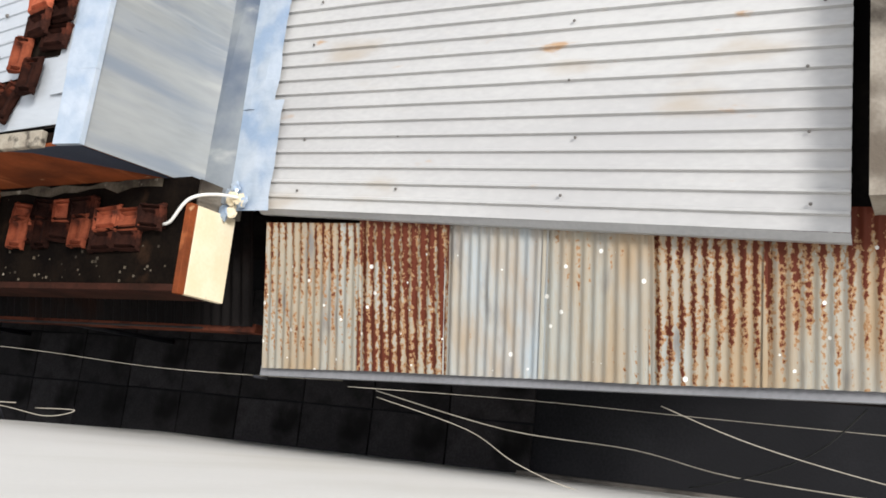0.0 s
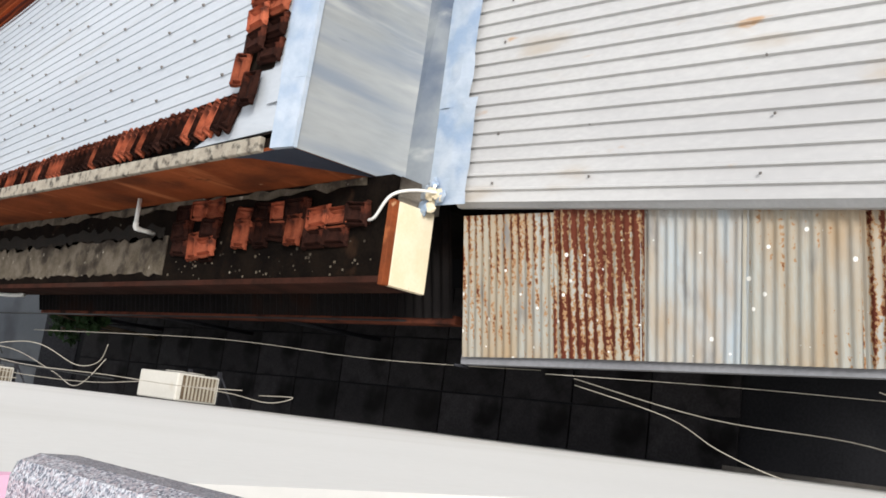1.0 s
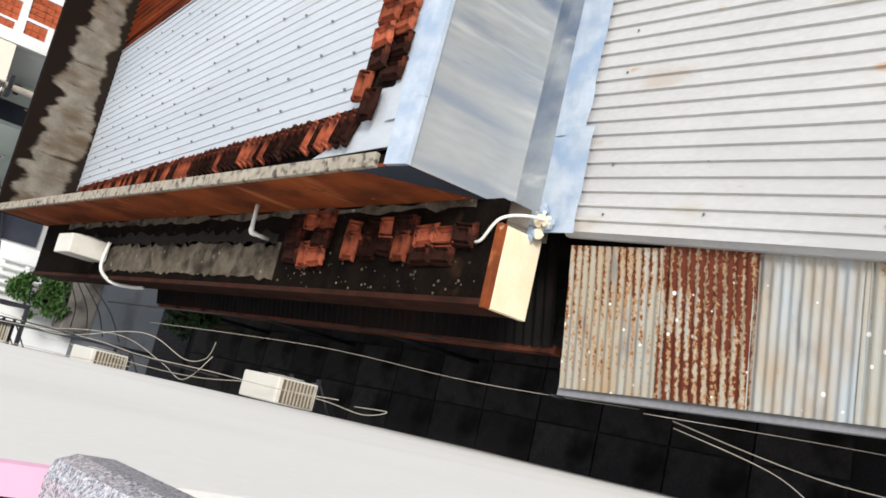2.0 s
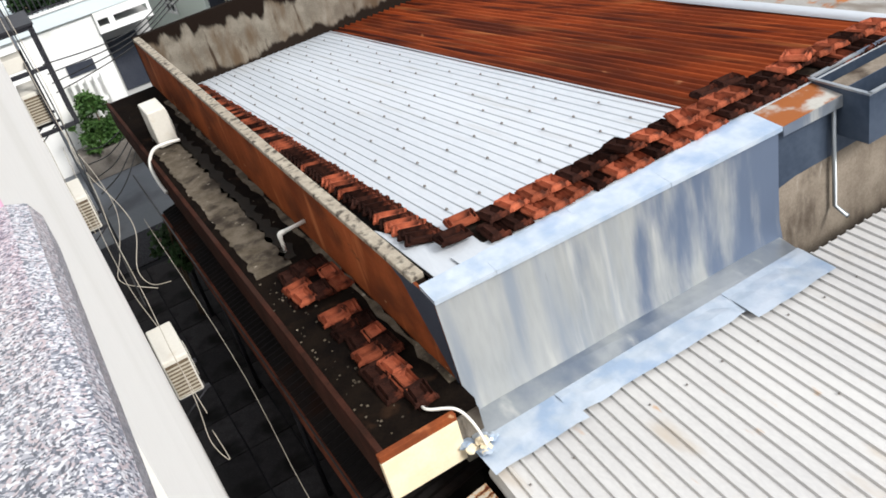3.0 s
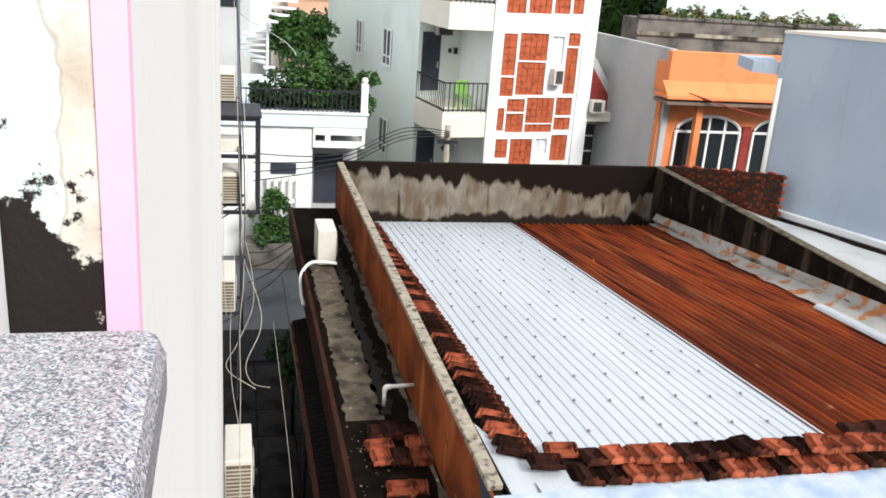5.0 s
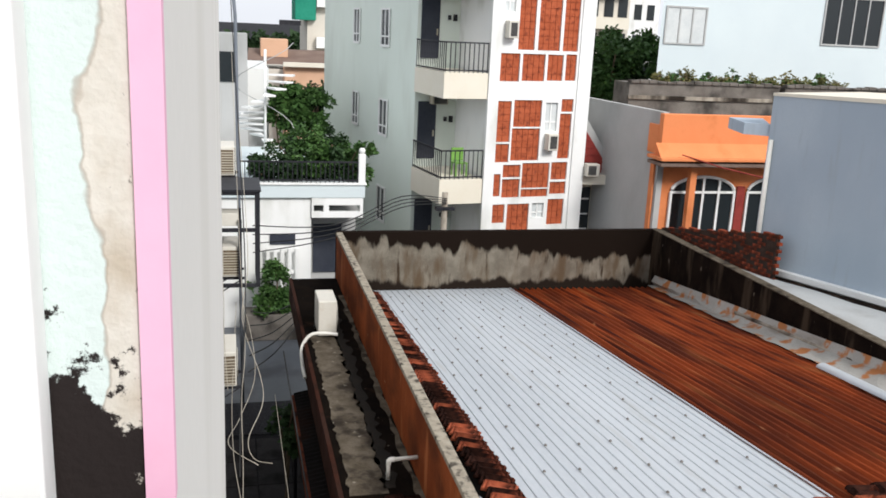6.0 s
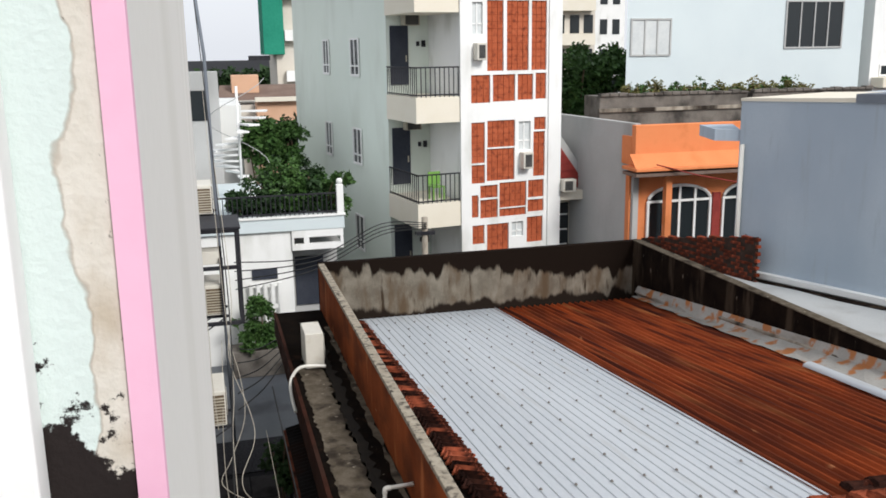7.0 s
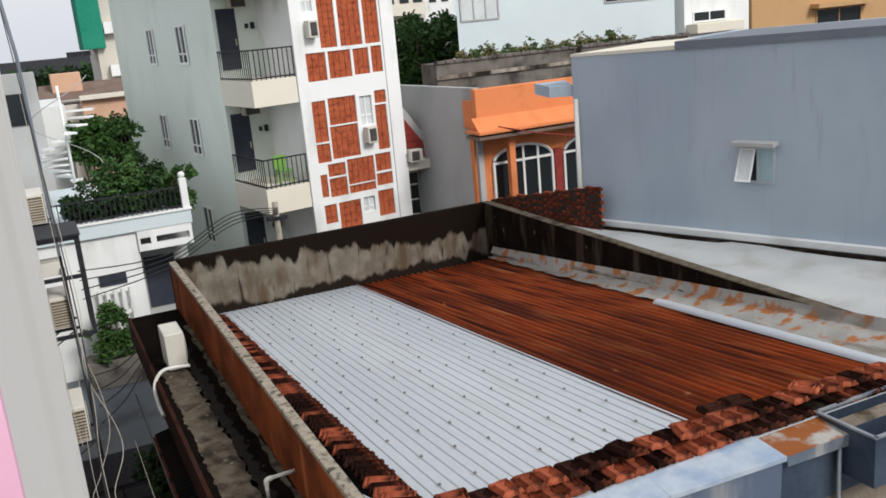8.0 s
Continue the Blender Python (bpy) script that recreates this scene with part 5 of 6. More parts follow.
def blue_house():
    b = thing("blue_house", "blue-grey rendered house with a small hooded window", "house", (13, 12, GZ))
    a, c = P0, P0 + D * 14
    slab("wall", [(a.x, a.y, GZ), (c.x, c.y, GZ), (c.x, c.y, 8.6), (a.x, a.y, 8.22)], N * 7, M["blue_wall"], b, "smooth blue-grey painted wall")
    e = P0 + D * 2.3
    slab("roof_edge", [(e.x - 0.05, e.y, 8.27), (c.x - 0.05, c.y, 8.59), (c.x - 0.05, c.y, 8.70), (e.x - 0.05, e.y, 8.42)], N * 3, M["grey_trim"], b, "dark grey roof edge")
    slab("roof_edge", [(a.x - 0.02, a.y, 8.215), (e.x - 0.02, e.y, 8.275), (e.x - 0.02, e.y, 8.35), (a.x - 0.02, a.y, 8.27)], N * 3, M["warm_white"], b, "pale weathered roof edge")
    slab("skirting", [(a.x, a.y, 4.89), (c.x, c.y, 4.89), (c.x, c.y, 5.03), (a.x, a.y, 4.99)], -N * 0.14, M["white_paint"], b, "white painted cement skirting")
    F = Matrix.Translation(P0) @ Matrix(((D.x, N.x, 0, 0), (D.y, N.y, 0, 0), (0, 0, 1, 0), (0, 0, 0, 1)))
    M["aluminium"] = mat("dull_aluminium", (0.45, 0.5, 0.53), (0.52, 0.57, 0.6), 4.0, 0.45, 0.2, 0.03, 30)
    w = frame_box("window", F, 3.52, 4.08, -0.012, 0.02, 5.97, 6.54, M["glass_pale"], b, 0, "small aluminium window with open sash")
    for u0, u1, z0, z1 in ((3.48, 4.12, 6.54, 6.58), (3.48, 4.12, 5.93, 5.97), (3.48, 3.52, 5.97, 6.54), (4.08, 4.12, 5.97, 6.54), (3.80, 3.84, 5.97, 6.54)):
        frame_box("frame", F, u0, u1, -0.04, 0.0, z0, z1, M["aluminium"], w)
    # Dark sheet stands in for the unlit gap behind the open sash.
    frame_box("inner_dark", F, 3.522, 3.798, -0.022, -0.013, 5.972, 6.538, M["glass"], w)
    frame_box("hood", F, 3.42, 4.19, -0.26, 0.0, 6.60, 6.68, M["pale_grey_wall"], w, 0.008, "thin concrete hood")
    S = F @ Matrix.Translation((3.52, -0.05, 6.54)) @ Matrix.Rotation(radians(-24), 4, "X")
    sash = frame_box("sash", S, 0.0, 0.28, -0.014, 0.0, -0.60, 0.0, M["curtain"], w, 0, "pale sash pushed open")
    for u0, u1, z0, z1 in ((0.0, 0.28, -0.60, -0.565), (0.0, 0.28, -0.035, 0.0), (0.0, 0.03, -0.565, -0.035), (0.25, 0.28, -0.565, -0.035)):
        frame_box("sash_rail", S, u0, u1, -0.03, -0.016, z0, z1, M["white_paint"], sash)
    tube("downpipe", [P0 + D * 0.1 - N * 0.05 + Vector((0, 0, z)) for z in (4.0, 7.4)], 0.045, M["pvc"], b, "white plastic downpipe", 8)
    slab("side_eave", [(a.x - 0.36, a.y + 0.3, 7.45), (a.x + 0.02, a.y + 0.02, 7.45), (a.x + 0.6, a.y + 1.2, 7.45), (a.x - 0.1, a.y + 1.3, 7.45)], (0, 0, 0.22), M["blue_wall"], b)


blue_house()
roof = slab("roof_terrace", [(9.06, 3, 4.86), (9.06, 17.6, 4.86), (P0.x - 0.1, P0.y + 0.3, 4.86), (P0.x + D.x * 14, P0.y + D.y * 14, 4.86)], (0, 0, -0.2), M["terrace_floor"])
tagged(roof, "pale cement roof terrace beside the blue house", "roof", kind="structure")
tar = slab("tar_seam", [tuple(P0 + D * s - N * (0.145 + w) + Vector((0, 0, 4.875))) for s, w in ((0.3, 0.0), (14, 0.0), (14, 0.1), (10, 0.18), (8, 0.08), (6.6, 0.2), (5.4, 0.22), (4.6, 0.17), (4.0, 0.05), (3.4, 0.04), (3.2, 0.18), (2.4, 0.22), (1.6, 0.12), (0.9, 0.17), (0.4, 0.12))], (0, 0, -0.012), M["mould_and_shade"])
tagged(tar, "black tar seam along the blue wall's foot", "tar seam", kind="structure")


def brick_wall():
    wall = thing("brick_wall", "crumbling dark red brick wall behind the roof corner", "wall", (9.5, 16.5, 4.6))
    a, c = Vector((9.07, 17.8, 0)), Vector((9.86, 14.78, 0))
    d = (c - a).normalized()
    n = Vector((d.y, -d.x, 0))
    L = (c - a).length
    ang = math.degrees(math.atan2(d.y, d.x))
    slab("mortar_core", [(a.x, a.y, 4.0), (c.x, c.y, 4.0), (c.x, c.y, 5.72), (a.x, a.y, 5.16)], -n * 0.09, M["mortar"], wall)
    bm = box_bm(-0.097, 0.097, -0.05, 0.05, -0.029, 0.029, 0.004)
    me = bpy.data.meshes.new("brick")
    bm.to_mesh(me)
    bm.free()
    me.materials.append(M["brick"])
    rnd = random.Random(31)
    places = []
    for k in range(20):
        z = 4.50 + 0.069 * k
        for i in range(16):
            s = 0.1 + i * 0.206 + (0.1 if k % 2 else 0)
            top = 5.16 + 0.58 * s / L + rnd.uniform(-0.02, 0.015)
            if s > L or z > top:
                continue
            p = a + d * s - n * (0.045 + rnd.uniform(-0.012, 0.012))
            places.append(pose(p.x, p.y, z, rnd.uniform(-1.5, 1.5), rnd.uniform(-2, 2), ang + rnd.uniform(-2.5, 2.5)))
    small_copies("brick", me, wall, places)


brick_wall()

# ---------- white terrace house at the alley's end ----------
def terrace_house():
    b = thing("terrace_house", "white house with planted roof terrace and white gate", "house", (1.5, 26, GZ))
    box("wall", -2.5, 2.04, 24.0, 31, GZ, 4.6, M["white_paint"], b)
    box("wall", 2.042, 3.4, 25.2, 31, GZ, 4.3, M["pale_grey_wall"], b)
    box("terrace_slab", -2.5, 3.46, 23.9, 31, 4.602, 4.95, M["light_blue_wall"], b, 0.01, "pale grey terrace edge")
    box("slab_cap", -2.5, 3.5, 23.86, 24.1, 4.95, 5.0, M["white_paint"], b, 0.008)
    for u0, u1, z0, z1 in ((2.044, 3.42, 4.40, 4.60), (2.044, 3.42, 4.06, 4.22), (2.044, 2.10, 4.22, 4.40), (2.36, 2.5, 4.22, 4.40), (3.34, 3.42, 4.22, 4.40)):
        box("balcony_front", u0, u1, 23.92, 24.05, z0, z1, M["white_paint"], b)
    box("balcony_slab", 2.044, 3.42, 24.052, 25.19, 4.06, 4.12, M["pale_grey_wall"], b)
    p = box("corner_post", 3.28, 3.46, 23.9, 24.08, 5.002, 5.78, M["white_paint"], b, 0.01)
    bm = bmesh.new()
    bmesh.ops.create_uvsphere(bm, u_segments=12, v_segments=8, radius=0.09, matrix=Matrix.Translation((3.37, 23.99, 5.86)))
    part("finial", bm, M["white_paint"], p, smooth=True)
    railing(I4, b, -0.3, 3.26, 24.0, 24.0, 5.0, 5.55, M["black_iron"], 0.12)
    box("door_lintel", 0.95, 1.62, 23.96, 23.998, 3.32, 3.6, M["dark_door"], b)
    box("doorway", 2.2, 3.0, 25.15, 25.198, 2.2, 3.6, M["dark_door"], b)
    g = thing("gate", "white slatted metal gate in front of the house", "gate", (1.3, 23.8, GZ))
    for k in range(5):
        x = 0.85 + 0.19 * k
        box("bar", x, x + 0.09, 23.78, 23.82, GZ, 3.25, M["white_paint"], g)
    for z in (1.2, 2.55, 3.15):
        box("rail", 0.82, 1.72, 23.825, 23.85, z, z + 0.1, M["white_paint"], g)
    st = thing("spiral_stair", "white metal spiral staircase on the roof terrace", "staircase", (0.95, 27.0, 4.95))
    tube("pole", [(0.95, 27, 4.95), (0.95, 27, 8.3)], 0.04, M["white_paint"], st)
    for k in range(15):
        a = radians(24 * k)
        c, s = math.cos(a), math.sin(a)
        c2, s2 = math.cos(a + 0.42), math.sin(a + 0.42)
        z = 5.1 + 0.18 * k
        slab("step", [(0.95 + 0.06 * c, 27 + 0.06 * s, z), (0.95 + 0.85 * c, 27 + 0.85 * s, z), (0.95 + 0.85 * c2, 27 + 0.85 * s2, z), (0.95 + 0.06 * c2, 27 + 0.06 * s2, z)], (0, 0, -0.05), M["white_paint"], st)
    tube("handrail", [(0.95 + 0.85 * math.cos(radians(24 * k)), 27 + 0.85 * math.sin(radians(24 * k)), 6.0 + 0.18 * k) for k in range(15)], 0.012, M["pale_grey_wall"], st)


terrace_house()

# ---------- plants ----------
def plant(name, label, cat, at, blobs, count, size, material, stems=5, seed=1, group=""):
    p = thing(name, label, cat, at, group)
    rnd = random.Random(seed)
    for k in range(stems):
        c, r = blobs[k % len(blobs)]
        end = Vector(c) + Vector((rnd.uniform(-0.5, 0.5) * r[0], rnd.uniform(-0.5, 0.5) * r[1], rnd.uniform(0, 0.5) * r[2]))
        base = Vector(at) + Vector((rnd.uniform(-0.08, 0.08), rnd.uniform(-0.08, 0.08), 0))
        mid = base.lerp(end, 0.5) + Vector((rnd.uniform(-0.1, 0.1), rnd.uniform(-0.1, 0.1), 0.1))
        tube("stem" if size < 0.3 else "trunk", curve_pts([base, mid, end], 4), 0.012 + 0.02 * r[2], M["bark"], p)
    leaf_cloud("foliage", blobs, count, size, material, p, "", seed)
    return p


for k, (x, z, rr) in enumerate(((1.45, 5.65, 0.5), (2.0, 6.0, 0.62), (2.55, 5.85, 0.62), (3.15, 5.6, 0.48), (0.75, 5.35, 0.32))):
    plant("shrub", "leafy green potted shrub on the roof terrace", "shrub", (x, 24.9 + 0.2 * (k % 2), 4.95), [((x, 24.9, z), (rr, 0.5, rr * 0.8)), ((x + 0.15, 24.6, z - 0.35), (rr * 0.9, 0.4, 0.45)), ((x - 0.1, 24.7, 5.25), (rr * 0.8, 0.35, 0.3))], 3200, 0.12, M["leaf"] if k in (1, 3) else M["leaf_dark"], 5, 40 + k, "terrace shrubs")
plant("shrub", "long leafy branch reaching over the terrace corner", "shrub", (3.1, 24.6, 4.95), [((3.5, 24.2, 5.9), (0.45, 0.3, 0.16))], 350, 0.13, M["leaf"], 3, 49)
plant("shrub", "bright green shrub beside the white gate", "shrub", (1.0, 23.2, 1.68), [((1.05, 23.2, 2.75), (0.36, 0.3, 0.42)), ((0.75, 23.1, 2.2), (0.42, 0.3, 0.4)), ((1.3, 23.1, 2.1), (0.38, 0.3, 0.4)), ((1.0, 23.0, 1.85), (0.6, 0.3, 0.25))], 5200, 0.11, M["leaf"], 5, 50)
bed = box("planting_bed", 0.3, 1.75, 22.85, 23.6, GZ + 0.014, 1.72, M["soil_box"], bevel=0.02)
tagged(bed, "low mossy concrete planting bed before the gate", "planter")
plant("shrub", "dark green weed shrub under the ledge in the alley", "shrub", (0.8, 14.6, GZ), [((0.78, 14.4, 2.75), (0.26, 0.4, 0.28)), ((0.9, 14.1, 2.45), (0.2, 0.35, 0.22))], 500, 0.12, M["leaf_dark"], 3, 51)
plant("tree", "dense dark green tree behind the red-panelled block", "tree", (16, 38, GZ), [((15.2, 37, 7.9), (1.3, 1.3, 1.1)), ((16.6, 37.5, 8.2), (1.3, 1.3, 1.25)), ((18.2, 38, 8.1), (1.3, 1.3, 1.2)), ((16.8, 37.2, 6.8), (2.4, 1.3, 1.2)), ((15.6, 36.8, 6.6), (1.5, 1.0, 1.2))], 17000, 0.22, M["leaf"], 6, 52)
plant("tree", "dark green tree between the far houses", "tree", (4.3, 42, GZ), [((3.6, 42, 5.2), (1.3, 1.2, 1.4)), ((5.2, 42, 5.6), (1.3, 1.2, 1.4)), ((4.3, 41, 4.0), (1.6, 1.0, 1.2))], 5000, 0.26, M["leaf_dark"], 5, 53)
plant("hedge", "tall dark green hedge behind the roof terrace", "hedge", (2.1, 33, GZ), [((1.6, 33, 6.2), (0.5, 0.6, 0.8)), ((2.2, 33, 6.1), (0.6, 0.6, 1.0)), ((2.9, 33, 6.0), (0.6, 0.6, 0.9)), ((2.2, 33, 4.8), (1.1, 0.6, 0.9))], 7000, 0.2, M["leaf"], 5, 54)
def planter(x0, x1, label):
    p = box("planter", x0, x1, 27.0, 28.2, 6.101, 7.70, M["soil_box"])
    tagged(p, label, "planter")
    box("planter_rim", x0 - 0.06, x1 + 0.06, 26.92, 26.998, 7.20, 7.32, M["old_render"], p, 0.01)
    rnd = random.Random(int(x0))
    n = int((x1 - x0) / 0.3)
    for k in range(n):
        xa = x0 + (x1 - x0) * k / n
        box("cope_stone", xa + 0.01, xa + (x1 - x0) / n - 0.01, 26.93, 27.2, 7.702, 7.76 + rnd.uniform(0, 0.07), M["soil_box"], p, 0.015)
    return p


planter(12.25, 17.6, "mossy old concrete roof planter filled with soil")
rnd = random.Random(60)
for k in range(20):
    x = 13.6 + 0.34 * k + rnd.uniform(-0.15, 0.15)
    h = rnd.uniform(0.10, 0.42) * (0.5 if k % 5 == 4 else 1)
    dry = rnd.random() < 0.55
    plant("shrub", "small dry olive weed growing in the roof planter" if dry else "small green weed growing in the roof planter", "shrub", (x, 27.6, 7.69), [((x, 27.6, 7.72 + h * 0.6), (0.36, 0.3, h * 0.8)), ((x + rnd.uniform(-0.3, 0.3), 27.5, 7.75), (0.3, 0.2, 0.12))], 420, 0.10, M["leaf_dry"] if dry else M["leaf"], 4, 61 + k, "planter weeds")
planter(17.8, 22.5, "old concrete roof planter with weeds")

# ---------- houses behind ----------
def back_houses():
    b = thing("pale_blue_house", "tall pale blue-white house with barred windows", "house", (20, 35, GZ))
    slab("wall", [(15.35, 31.5, GZ), (25.6, 31.5, GZ), (25.6, 40, GZ), (20.4, 40, GZ)], (0, 0, 14), M["light_blue_wall"], b)
    window(I4, 15.55, 17.1, 31.5, 8.95, 10.2, b, M["pale_grey_wall"], M["curtain"], 2, label="grey sliding window with pale curtains")
    window(I4, 22.1, 24.6, 31.5, 9.15, 10.85, b, M["pale_grey_wall"], M["glass"], 3, label="wide barred window")
    w = thing("white_house", "white rendered house with balcony opening", "house", (28, 35, GZ))
    box("wall", 26.2, 29.8, 31.6, 40, GZ, 14, M["white_paint"], w)
    window(I4, 26.7, 28.4, 31.6, 8.0, 8.35, w, M["white_paint"], M["glass"], 1)
    box("balcony", 26.3, 28.9, 30.9, 31.598, 7.5, 7.9, M["warm_white"], w, 0.02)
    o = thing("ochre_house", "ochre painted house with a dark window", "house", (34, 36, GZ))
    box("wall", 29.9, 42, 31.5, 40, GZ, 14, M["ochre"], o)
    window(I4, 33.8, 36.6, 31.5, 7.2, 7.9, o, M["ochre"], M["glass"], 1)
    box("eave", 33.4, 37, 31.0, 31.498, 8.0, 8.2, M["ochre"], o)
    t = thing("apartment_tower", "distant cream apartment tower with balcony bands", "tower", (29.5, 72, GZ))
    box("wall", 27.6, 31.5, 70, 78, GZ, 28, M["pale_far"], t)
    for k in range(9):
        z = 4 + 2.7 * k
        box("balcony_band", 27.4, 31.2, 69.2, 69.998, z, z + 0.9, M["warm_white"], t)
        for x in (28.0, 29.3, 30.5):
            box("window", x, x + 0.8, 69.95, 69.998, z + 0.95, z + 2.4, M["glass"], t)
    t = thing("apartment_tower", "distant white tower half hidden by trees", "tower", (37, 90, GZ))
    box("wall", 38, 43, 88, 95, GZ, 17, M["white_paint"], t)
    for k in range(4):
        for x in (38.6, 40.2, 41.6):
            box("window", x, x + 0.8, 87.95, 87.998, 4.5 + 3 * k, 6 + 3 * k, M["glass"], t)
    n = thing("building_under_net", "tall building shell wrapped in green safety net", "building", (5.7, 72, GZ))
    box("net", 4.75, 6.3, 70, 74, 9.0, 26, M["net_green"], n, 0.05, "hanging green safety net")
    box("wall", 5.7, 8.6, 70.5, 78, GZ, 26, M["pale_far"], n)
    for k in range(6):
        box("balcony_band", 6.35, 8.4, 69.9, 70.4, 4 + 3 * k, 4.8 + 3 * k, M["white_paint"], n)
    box("scaffold_arm", 3.6, 5.2, 70.2, 70.6, 8.6, 8.95, M["black_iron"], n)
    r = thing("brown_roof_house", "low far house with brown hipped roof", "house", (4, 62, GZ))
    box("wall", 1.4, 7.5, 60, 68, GZ, 5.9, M["pale_far"], r)
    box("wall", 3.3, 7.4, 58, 59.9, GZ, 6.2, M["peach"], r, 0, "peach painted front")
    box("eave", 3.2, 7.5, 57.6, 58.2, 6.2, 6.45, M["warm_white"], r)
    slab("roof", [(1.0, 59.9, 6.2), (8, 59.9, 6.2), (7, 63, 7.0), (1.2, 63, 7.0)], (0, 0.6, 0.05), M["brown_roof"], r)
    box("water_tank_room", 1.95, 3.7, 61.4, 63, 6.6, 7.75, M["peach"], r, 0.02)
    f = thing("white_house", "white far house beside the alley's end", "house", (0, 36, GZ))
    box("wall", -3, 1.35, 34.2, 40, GZ, 7.35, M["white_paint"], f)
    box("wall", -3, 0.55, 32, 33.9, GZ, 8.6, M["pale_grey_wall"], f)
    box("window", -0.4, 0.2, 31.96, 31.998, 7.0, 8.0, M["glass"], f)
    for k, x in enumerate((3.1, 5.5, 7.4, 1.2)):
        p = thing("palm", "far dark palm crown above the roofs", "palm tree", (x, 110, GZ), "far palms")
        tube("trunk", [(x, 110, GZ), (x + 0.2, 110, 6.6)], 0.18, M["bark"], p)
        leaf_cloud("fronds", [((x + 0.2, 110, 6.7), (0.9, 0.9, 0.75)), ((x - 0.3, 110, 6.0), (0.7, 0.7, 0.6))], 700, 0.5, M["leaf_dark"], p, "", 90 + k, 0.5)


back_houses()
woods = leaf_cloud("far_woods", [((-60 + 12 * k, 190 + 9 * (k % 3), 1.0 + 0.8 * (k % 4)), (8, 4, 3)) for k in range(24)], 9000, 1.6, M["leaf_dark"], None, "", 99)
tagged(woods, "far line of dark green trees on the horizon", "trees", kind="stuff")

# ---------- air conditioners ----------
def ac_unit(at, rz, label, w=0.78, d=0.29, h=0.54, finned=False):
    """Outdoor condenser, front towards local -y, standing with its base on z = 0."""
    a = thing("air_conditioner", label, "air conditioner", at, "outdoor condensers")
    R = pose(*at, 0, 0, rz)
    body = part("casing", xf(box_bm(-w / 2, w / 2, -d / 2, d / 2, 0.03, h, 0.018), R), M["ac_white"], a)
    bm = bmesh.new()
    bmesh.ops.create_cone(bm, cap_ends=True, segments=24, radius1=h * 0.38, radius2=h * 0.38, depth=0.012, matrix=Matrix.Translation((-w * 0.12, -d / 2 - 0.004, h * 0.52)) @ Matrix.Rotation(radians(90), 4, "X"))
    part("fan_recess", xf(bm, R), M["ac_dark"], body)
    bm = bmesh.new()
    for k in range(7):
        r = h * 0.38 * (k + 1) / 7
        v, f = tube_geo([(-w * 0.12 + r * math.cos(t * math.pi / 10), -d / 2 - 0.014, h * 0.52 + r * math.sin(t * math.pi / 10)) for t in range(21)], 0.004, 4)
        vs = [bm.verts.new(p) for p in v]
        for q in f[:-2]:
            bm.faces.new([vs[i] for i in q])
    part("fan_grille", xf(bm, R), M["ac_white"], body)
    bm = bmesh.new()
    for k in range(14):
        z = 0.06 + (h - 0.1) * k / 14
        box_bm(w / 2 - 0.001, w / 2 + 0.006, -d / 2 + 0.03, d / 2 - 0.03, z, z + 0.014, 0, bm)
    part("side_louvres", xf(bm, R), M["ac_fin"], body)
    if finned:
        part("coil_panel", xf(box_bm(-w / 2 - 0.006, -w / 2 - 0.001, -d / 2 + 0.02, d / 2 - 0.02, 0.06, h - 0.06), R), M["bark"], body, "brown coil behind the louvres")
        bm = bmesh.new()
        for k in range(9):
            z = 0.07 + (h - 0.14) * k / 9
            box_bm(-w / 2 - 0.014, -w / 2 - 0.007, -d / 2 + 0.02, d / 2 - 0.02, z, z + 0.02, 0, bm)
        part("end_louvres", xf(bm, R), M["ac_fin"], body)
    for x in (-w * 0.33, w * 0.33):
        part("foot", xf(box_bm(x - 0.03, x + 0.03, -d / 2 - 0.02, d / 2 + 0.02, 0, 0.03), R), M["ac_dark"], a)
    for z in (0.2, 0.32):
        part("valve", xf(box_bm(w / 2 - 0.002, w / 2 + 0.03, -0.03, 0.03, z, z + 0.05, 0.006), R), M["ac_fin"], a)
    return a


def xf(bm, m):
    bmesh.ops.transform(bm, matrix=m, verts=bm.verts)
    return bm


ac_unit((1.46, 14.55, 4.2), 90, "cream outdoor condenser standing on the mossy ledge", 0.66, 0.3, 0.62)
hose = thing("drain_hose", "white insulated hose from the ledge condenser", "hose", (1.4, 14.1, 4.3))
tube("hose_run", curve_pts([(1.6, 14.0, 4.33), (1.35, 14.0, 4.36), (1.16, 14.0, 4.33), (1.03, 13.95, 4.15), (1.02, 13.7, 3.95), (1.04, 13.4, 3.86)]), 0.028, M["pvc"], hose, sides=8)


def bracketed(at, label, rz=90):
    ac_unit(at, rz, label, 0.8, 0.3, 0.56, True)
    br = thing("wall_bracket", "black steel bracket under a wall condenser", "bracket", (at[0], at[1], at[2]), "condenser brackets")
    for dy in (-0.3, 0.3):
        box("arm", at[0] - 0.3, at[0] + 0.22, at[1] + dy - 0.02, at[1] + dy + 0.02, at[2] - 0.04, at[2], M["black_iron"], br)
        tube("strut", [(at[0] + 0.18, at[1] + dy, at[2] - 0.04), (at[0] - 0.3, at[1] + dy, at[2] - 0.35)], 0.012, M["black_iron"], br)


bracketed((0.03, 9.45, 3.30), "white outdoor condenser bracketed over the alley")
bracketed((-0.14, 13.3, 3.95), "small white condenser bracketed further along the wall")
bracketed((-0.05, 15.9, 4.86), "cream slatted condenser inside the black steel cage")
bracketed((-0.12, 17.4, 6.35), "dark shaded condenser on the upper wall")


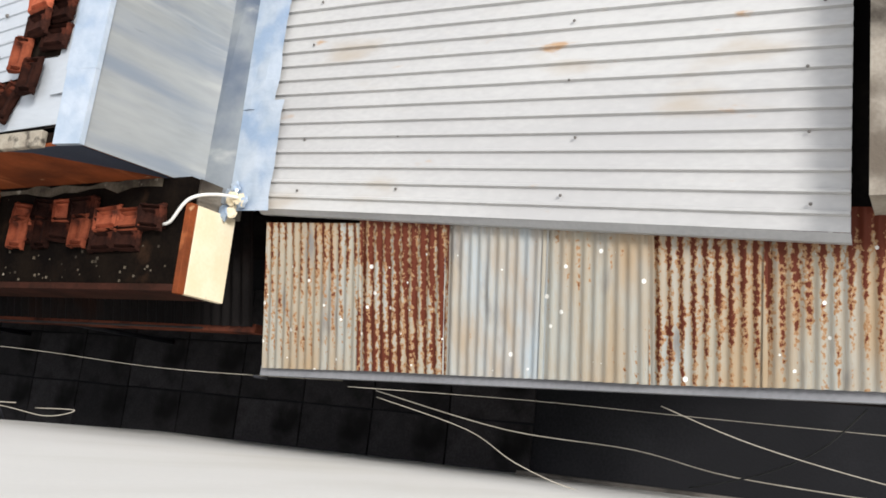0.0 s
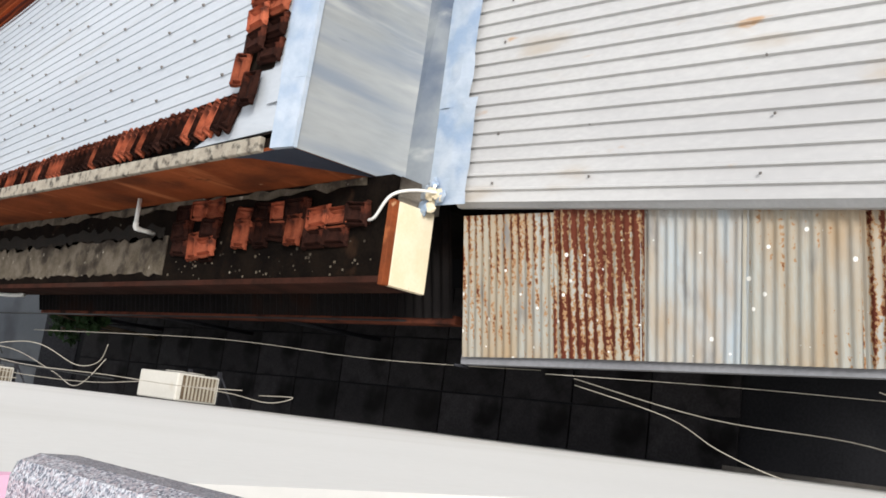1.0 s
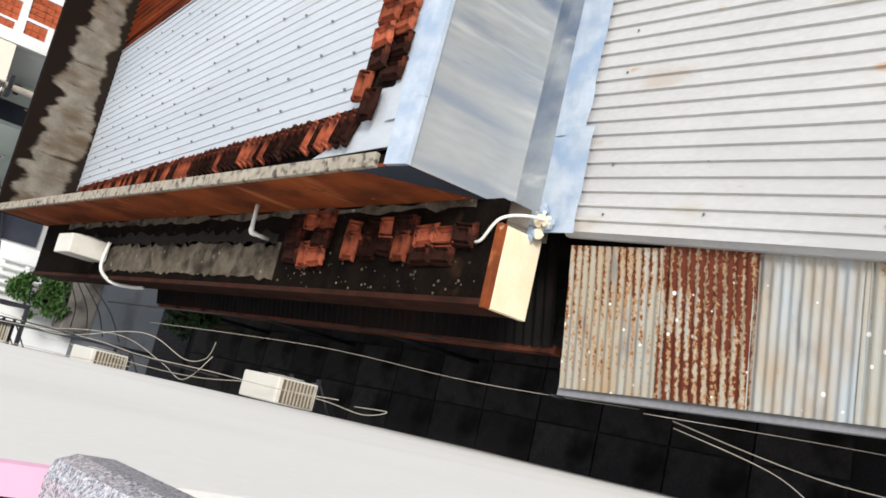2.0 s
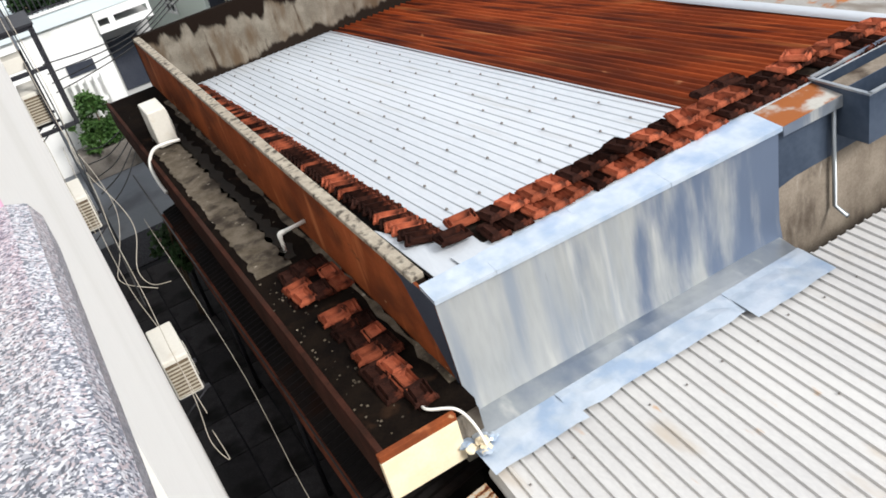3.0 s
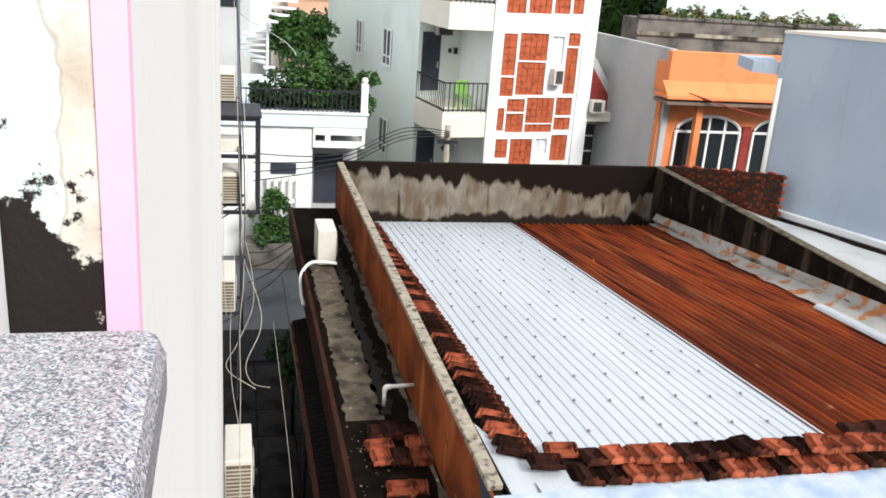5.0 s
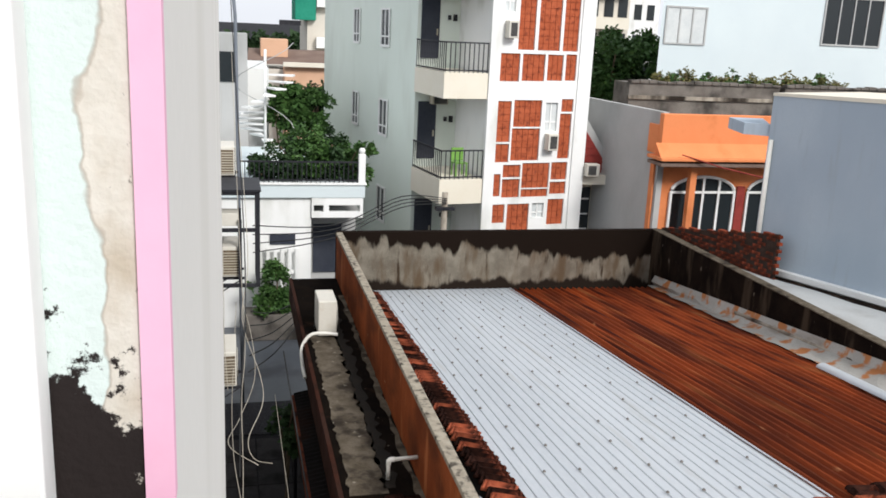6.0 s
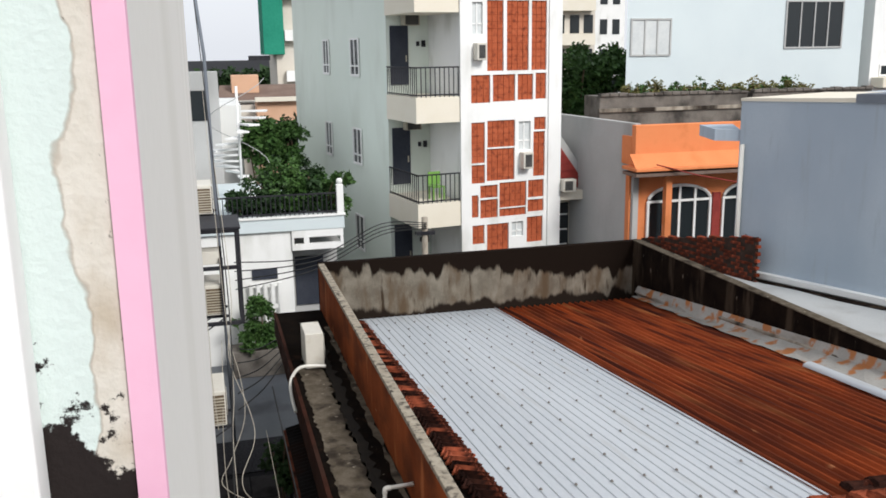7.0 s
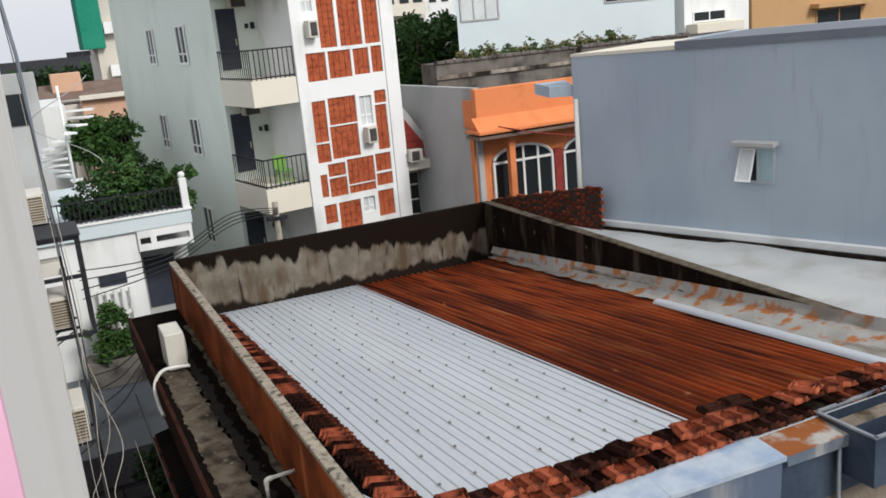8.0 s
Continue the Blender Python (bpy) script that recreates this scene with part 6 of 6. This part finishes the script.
def cage():
    c = thing("steel_cage", "black steel balcony cage on the alley wall", "steel frame", (0.1, 16.2, 4.8))
    for x in (0.1, 0.40):
        for y in (15.45, 16.4):
            box("post", x - 0.03, x + 0.03, y - 0.03, y + 0.03, 4.75, 6.35 if x > 0.3 else 5.9, M["black_iron"], c)
    for z in (4.75, 5.72, 6.35):
        box("rail", 0.37, 0.43, 15.45, 16.4, z - 0.03, z + 0.03, M["black_iron"], c)
        box("rail", -0.3, 0.37, 15.43, 15.49, z - 0.03, z + 0.03, M["black_iron"], c)
    box("white_box", -0.28, 0.08, 15.5, 15.9, 5.78, 6.0, M["ac_white"], c, 0.01)
    box("awning_plate", -0.3, 0.45, 15.4, 16.6, 6.38, 6.42, M["black_iron"], c)


cage()
tube("utility_pole", [(0.16, 19, GZ), (0.08, 19, 9.2), (-0.12, 19, 11.5)], 0.035, M["grey_trim"])
tagged(bpy.data.objects["utility_pole"], "slim dark steel utility pole with cables", "utility pole")

# ---------- cables ----------
def cable(points, r, key, label, group="alley cables"):
    ob = tube("cable", curve_pts(points, 6), (r * 0.85 if key == "cable_black" else r * 0.42), M[key])
    return tagged(ob, label, "cable", group)


WHITE = "pale plastic cable hanging loosely along the alley wall"
BLACK = "thin black cable strung along the alley"
cable([(0.08, 15.9, 7.67), (0.15, 14.9, 6.75), (0.19, 13.4, 5.7), (0.09, 12.4, 5.18), (0.30, 11.4, 4.75), (0.31, 10.9, 4.57), (0.13, 10.4, 4.36), (0.19, 10.1, 4.25), (0.39, 9.9, 4.28)], 0.012, "cable_white", WHITE)
cable([(-0.26, 14.9, 5.94), (-0.17, 13.9, 5.13), (-0.16, 12.9, 4.76), (-0.11, 11.9, 4.35)], 0.012, "cable_white", WHITE)
cable([(0.0, 17.5, 8.6), (0.08, 13.9, 5.83), (0.12, 11.9, 5.03), (0.06, 10.9, 4.66), (0.06, 9.9, 4.25), (0.04, 8.9, 3.97), (0.07, 8.1, 3.69)], 0.011, "cable_white", WHITE)
cable([(0.11, 13.9, 4.96), (0.23, 12.9, 4.71), (0.24, 11.9, 4.5), (0.03, 10.9, 4.39), (-0.10, 10.2, 4.4), (0.23, 9.9, 4.27)], 0.011, "cable_white", WHITE)
cable([(0.02, 14.9, 4.63), (-0.02, 13.4, 4.33), (-0.06, 11.9, 4.14), (-0.04, 10.7, 3.95), (0.05, 9.7, 3.75), (0.03, 8.5, 3.62), (-0.02, 7.8, 3.58), (0.06, 7.5, 3.51), (0.04, 8.0, 3.55)], 0.011, "cable_white", WHITE)
cable([(-0.05, 19, 10.5), (0.1, 15, 7.2), (0.14, 12.5, 5.6), (0.05, 10.8, 4.7), (0.02, 9.6, 4.3)], 0.01, "cable_black", BLACK)
cable([(0.68, 12.9, 4.5), (0.84, 10.4, 3.51), (0.9, 7.5, 3.22), (0.94, 6.0, 2.94)], 0.012, "cable_black", BLACK)
cable([(0.51, 11.9, 4.26), (0.59, 8.9, 3.62), (0.52, 6.9, 3.3), (0.53, 5.9, 3.02), (0.56, 5.1, 2.75)], 0.007, "cable_white", BLACK)
cable([(0.43, 4.5, 3.1), (0.25, 3.7, 3.04), (0.05, 3.2, 3.2), (-0.09, 2.8, 3.0), (-0.13, 2.6, 2.2)], 0.009, "cable_white", WHITE)
cable([(0.48, 4.5, 3.12), (0.28, 3.5, 2.76), (0.23, 2.6, 2.4), (0.11, 1.9, 2.2), (0.05, 0.6, 2.3)], 0.011, "cable_white", WHITE)
cable([(0.53, 2.2, 3.15), (0.33, 1.6, 3.0), (0.15, 0.7, 3.0), (0.0, -0.5, 3.1)], 0.009, "cable_white", WHITE)
cable([(0.48, 4.6, 3.37), (0.50, 3.2, 3.1), (0.48, 2.0, 3.05), (0.46, 0.5, 3.0)], 0.006, "cable_white", WHITE)
cable([(0.6, 0.95, 3.2), (0.34, 1.25, 2.9), (0.14, 1.7, 2.5), (0.0, 2.2, 2.3)], 0.007, "cable_black", BLACK)
for k in range(5):
    cable([(0.2 + 0.02 * k, 14.0 + 0.4 * k, 3.75 + 0.12 * k), (0.75, 16.8 + 0.3 * k, 3.0 + 0.1 * k), (1.4, 19.8, 2.5 + 0.14 * k)], 0.014, "cable_black", BLACK)
for k in range(4):
    cable([(0.45, 21.5, 3.75 + 0.22 * k), (2.3, 20.5, 4.35 + 0.1 * k), (4.4, 23.6, 4.4 + 0.1 * k), (5.9, 24.6, 4.3 + 0.05 * k)], 0.016, "cable_black", "thick black power cable crossing the far street", "street cables")
tube("street_pole", [(5.85, 24.7, GZ), (5.87, 24.7, 4.6)], 0.09, M["old_render"])
tagged(bpy.data.objects["street_pole"], "grey concrete street pole with cable brackets", "pole")
box("cable_bracket", 5.6, 6.15, 24.6, 24.8, 4.1, 4.2, M["black_iron"], bpy.data.objects["street_pole"])
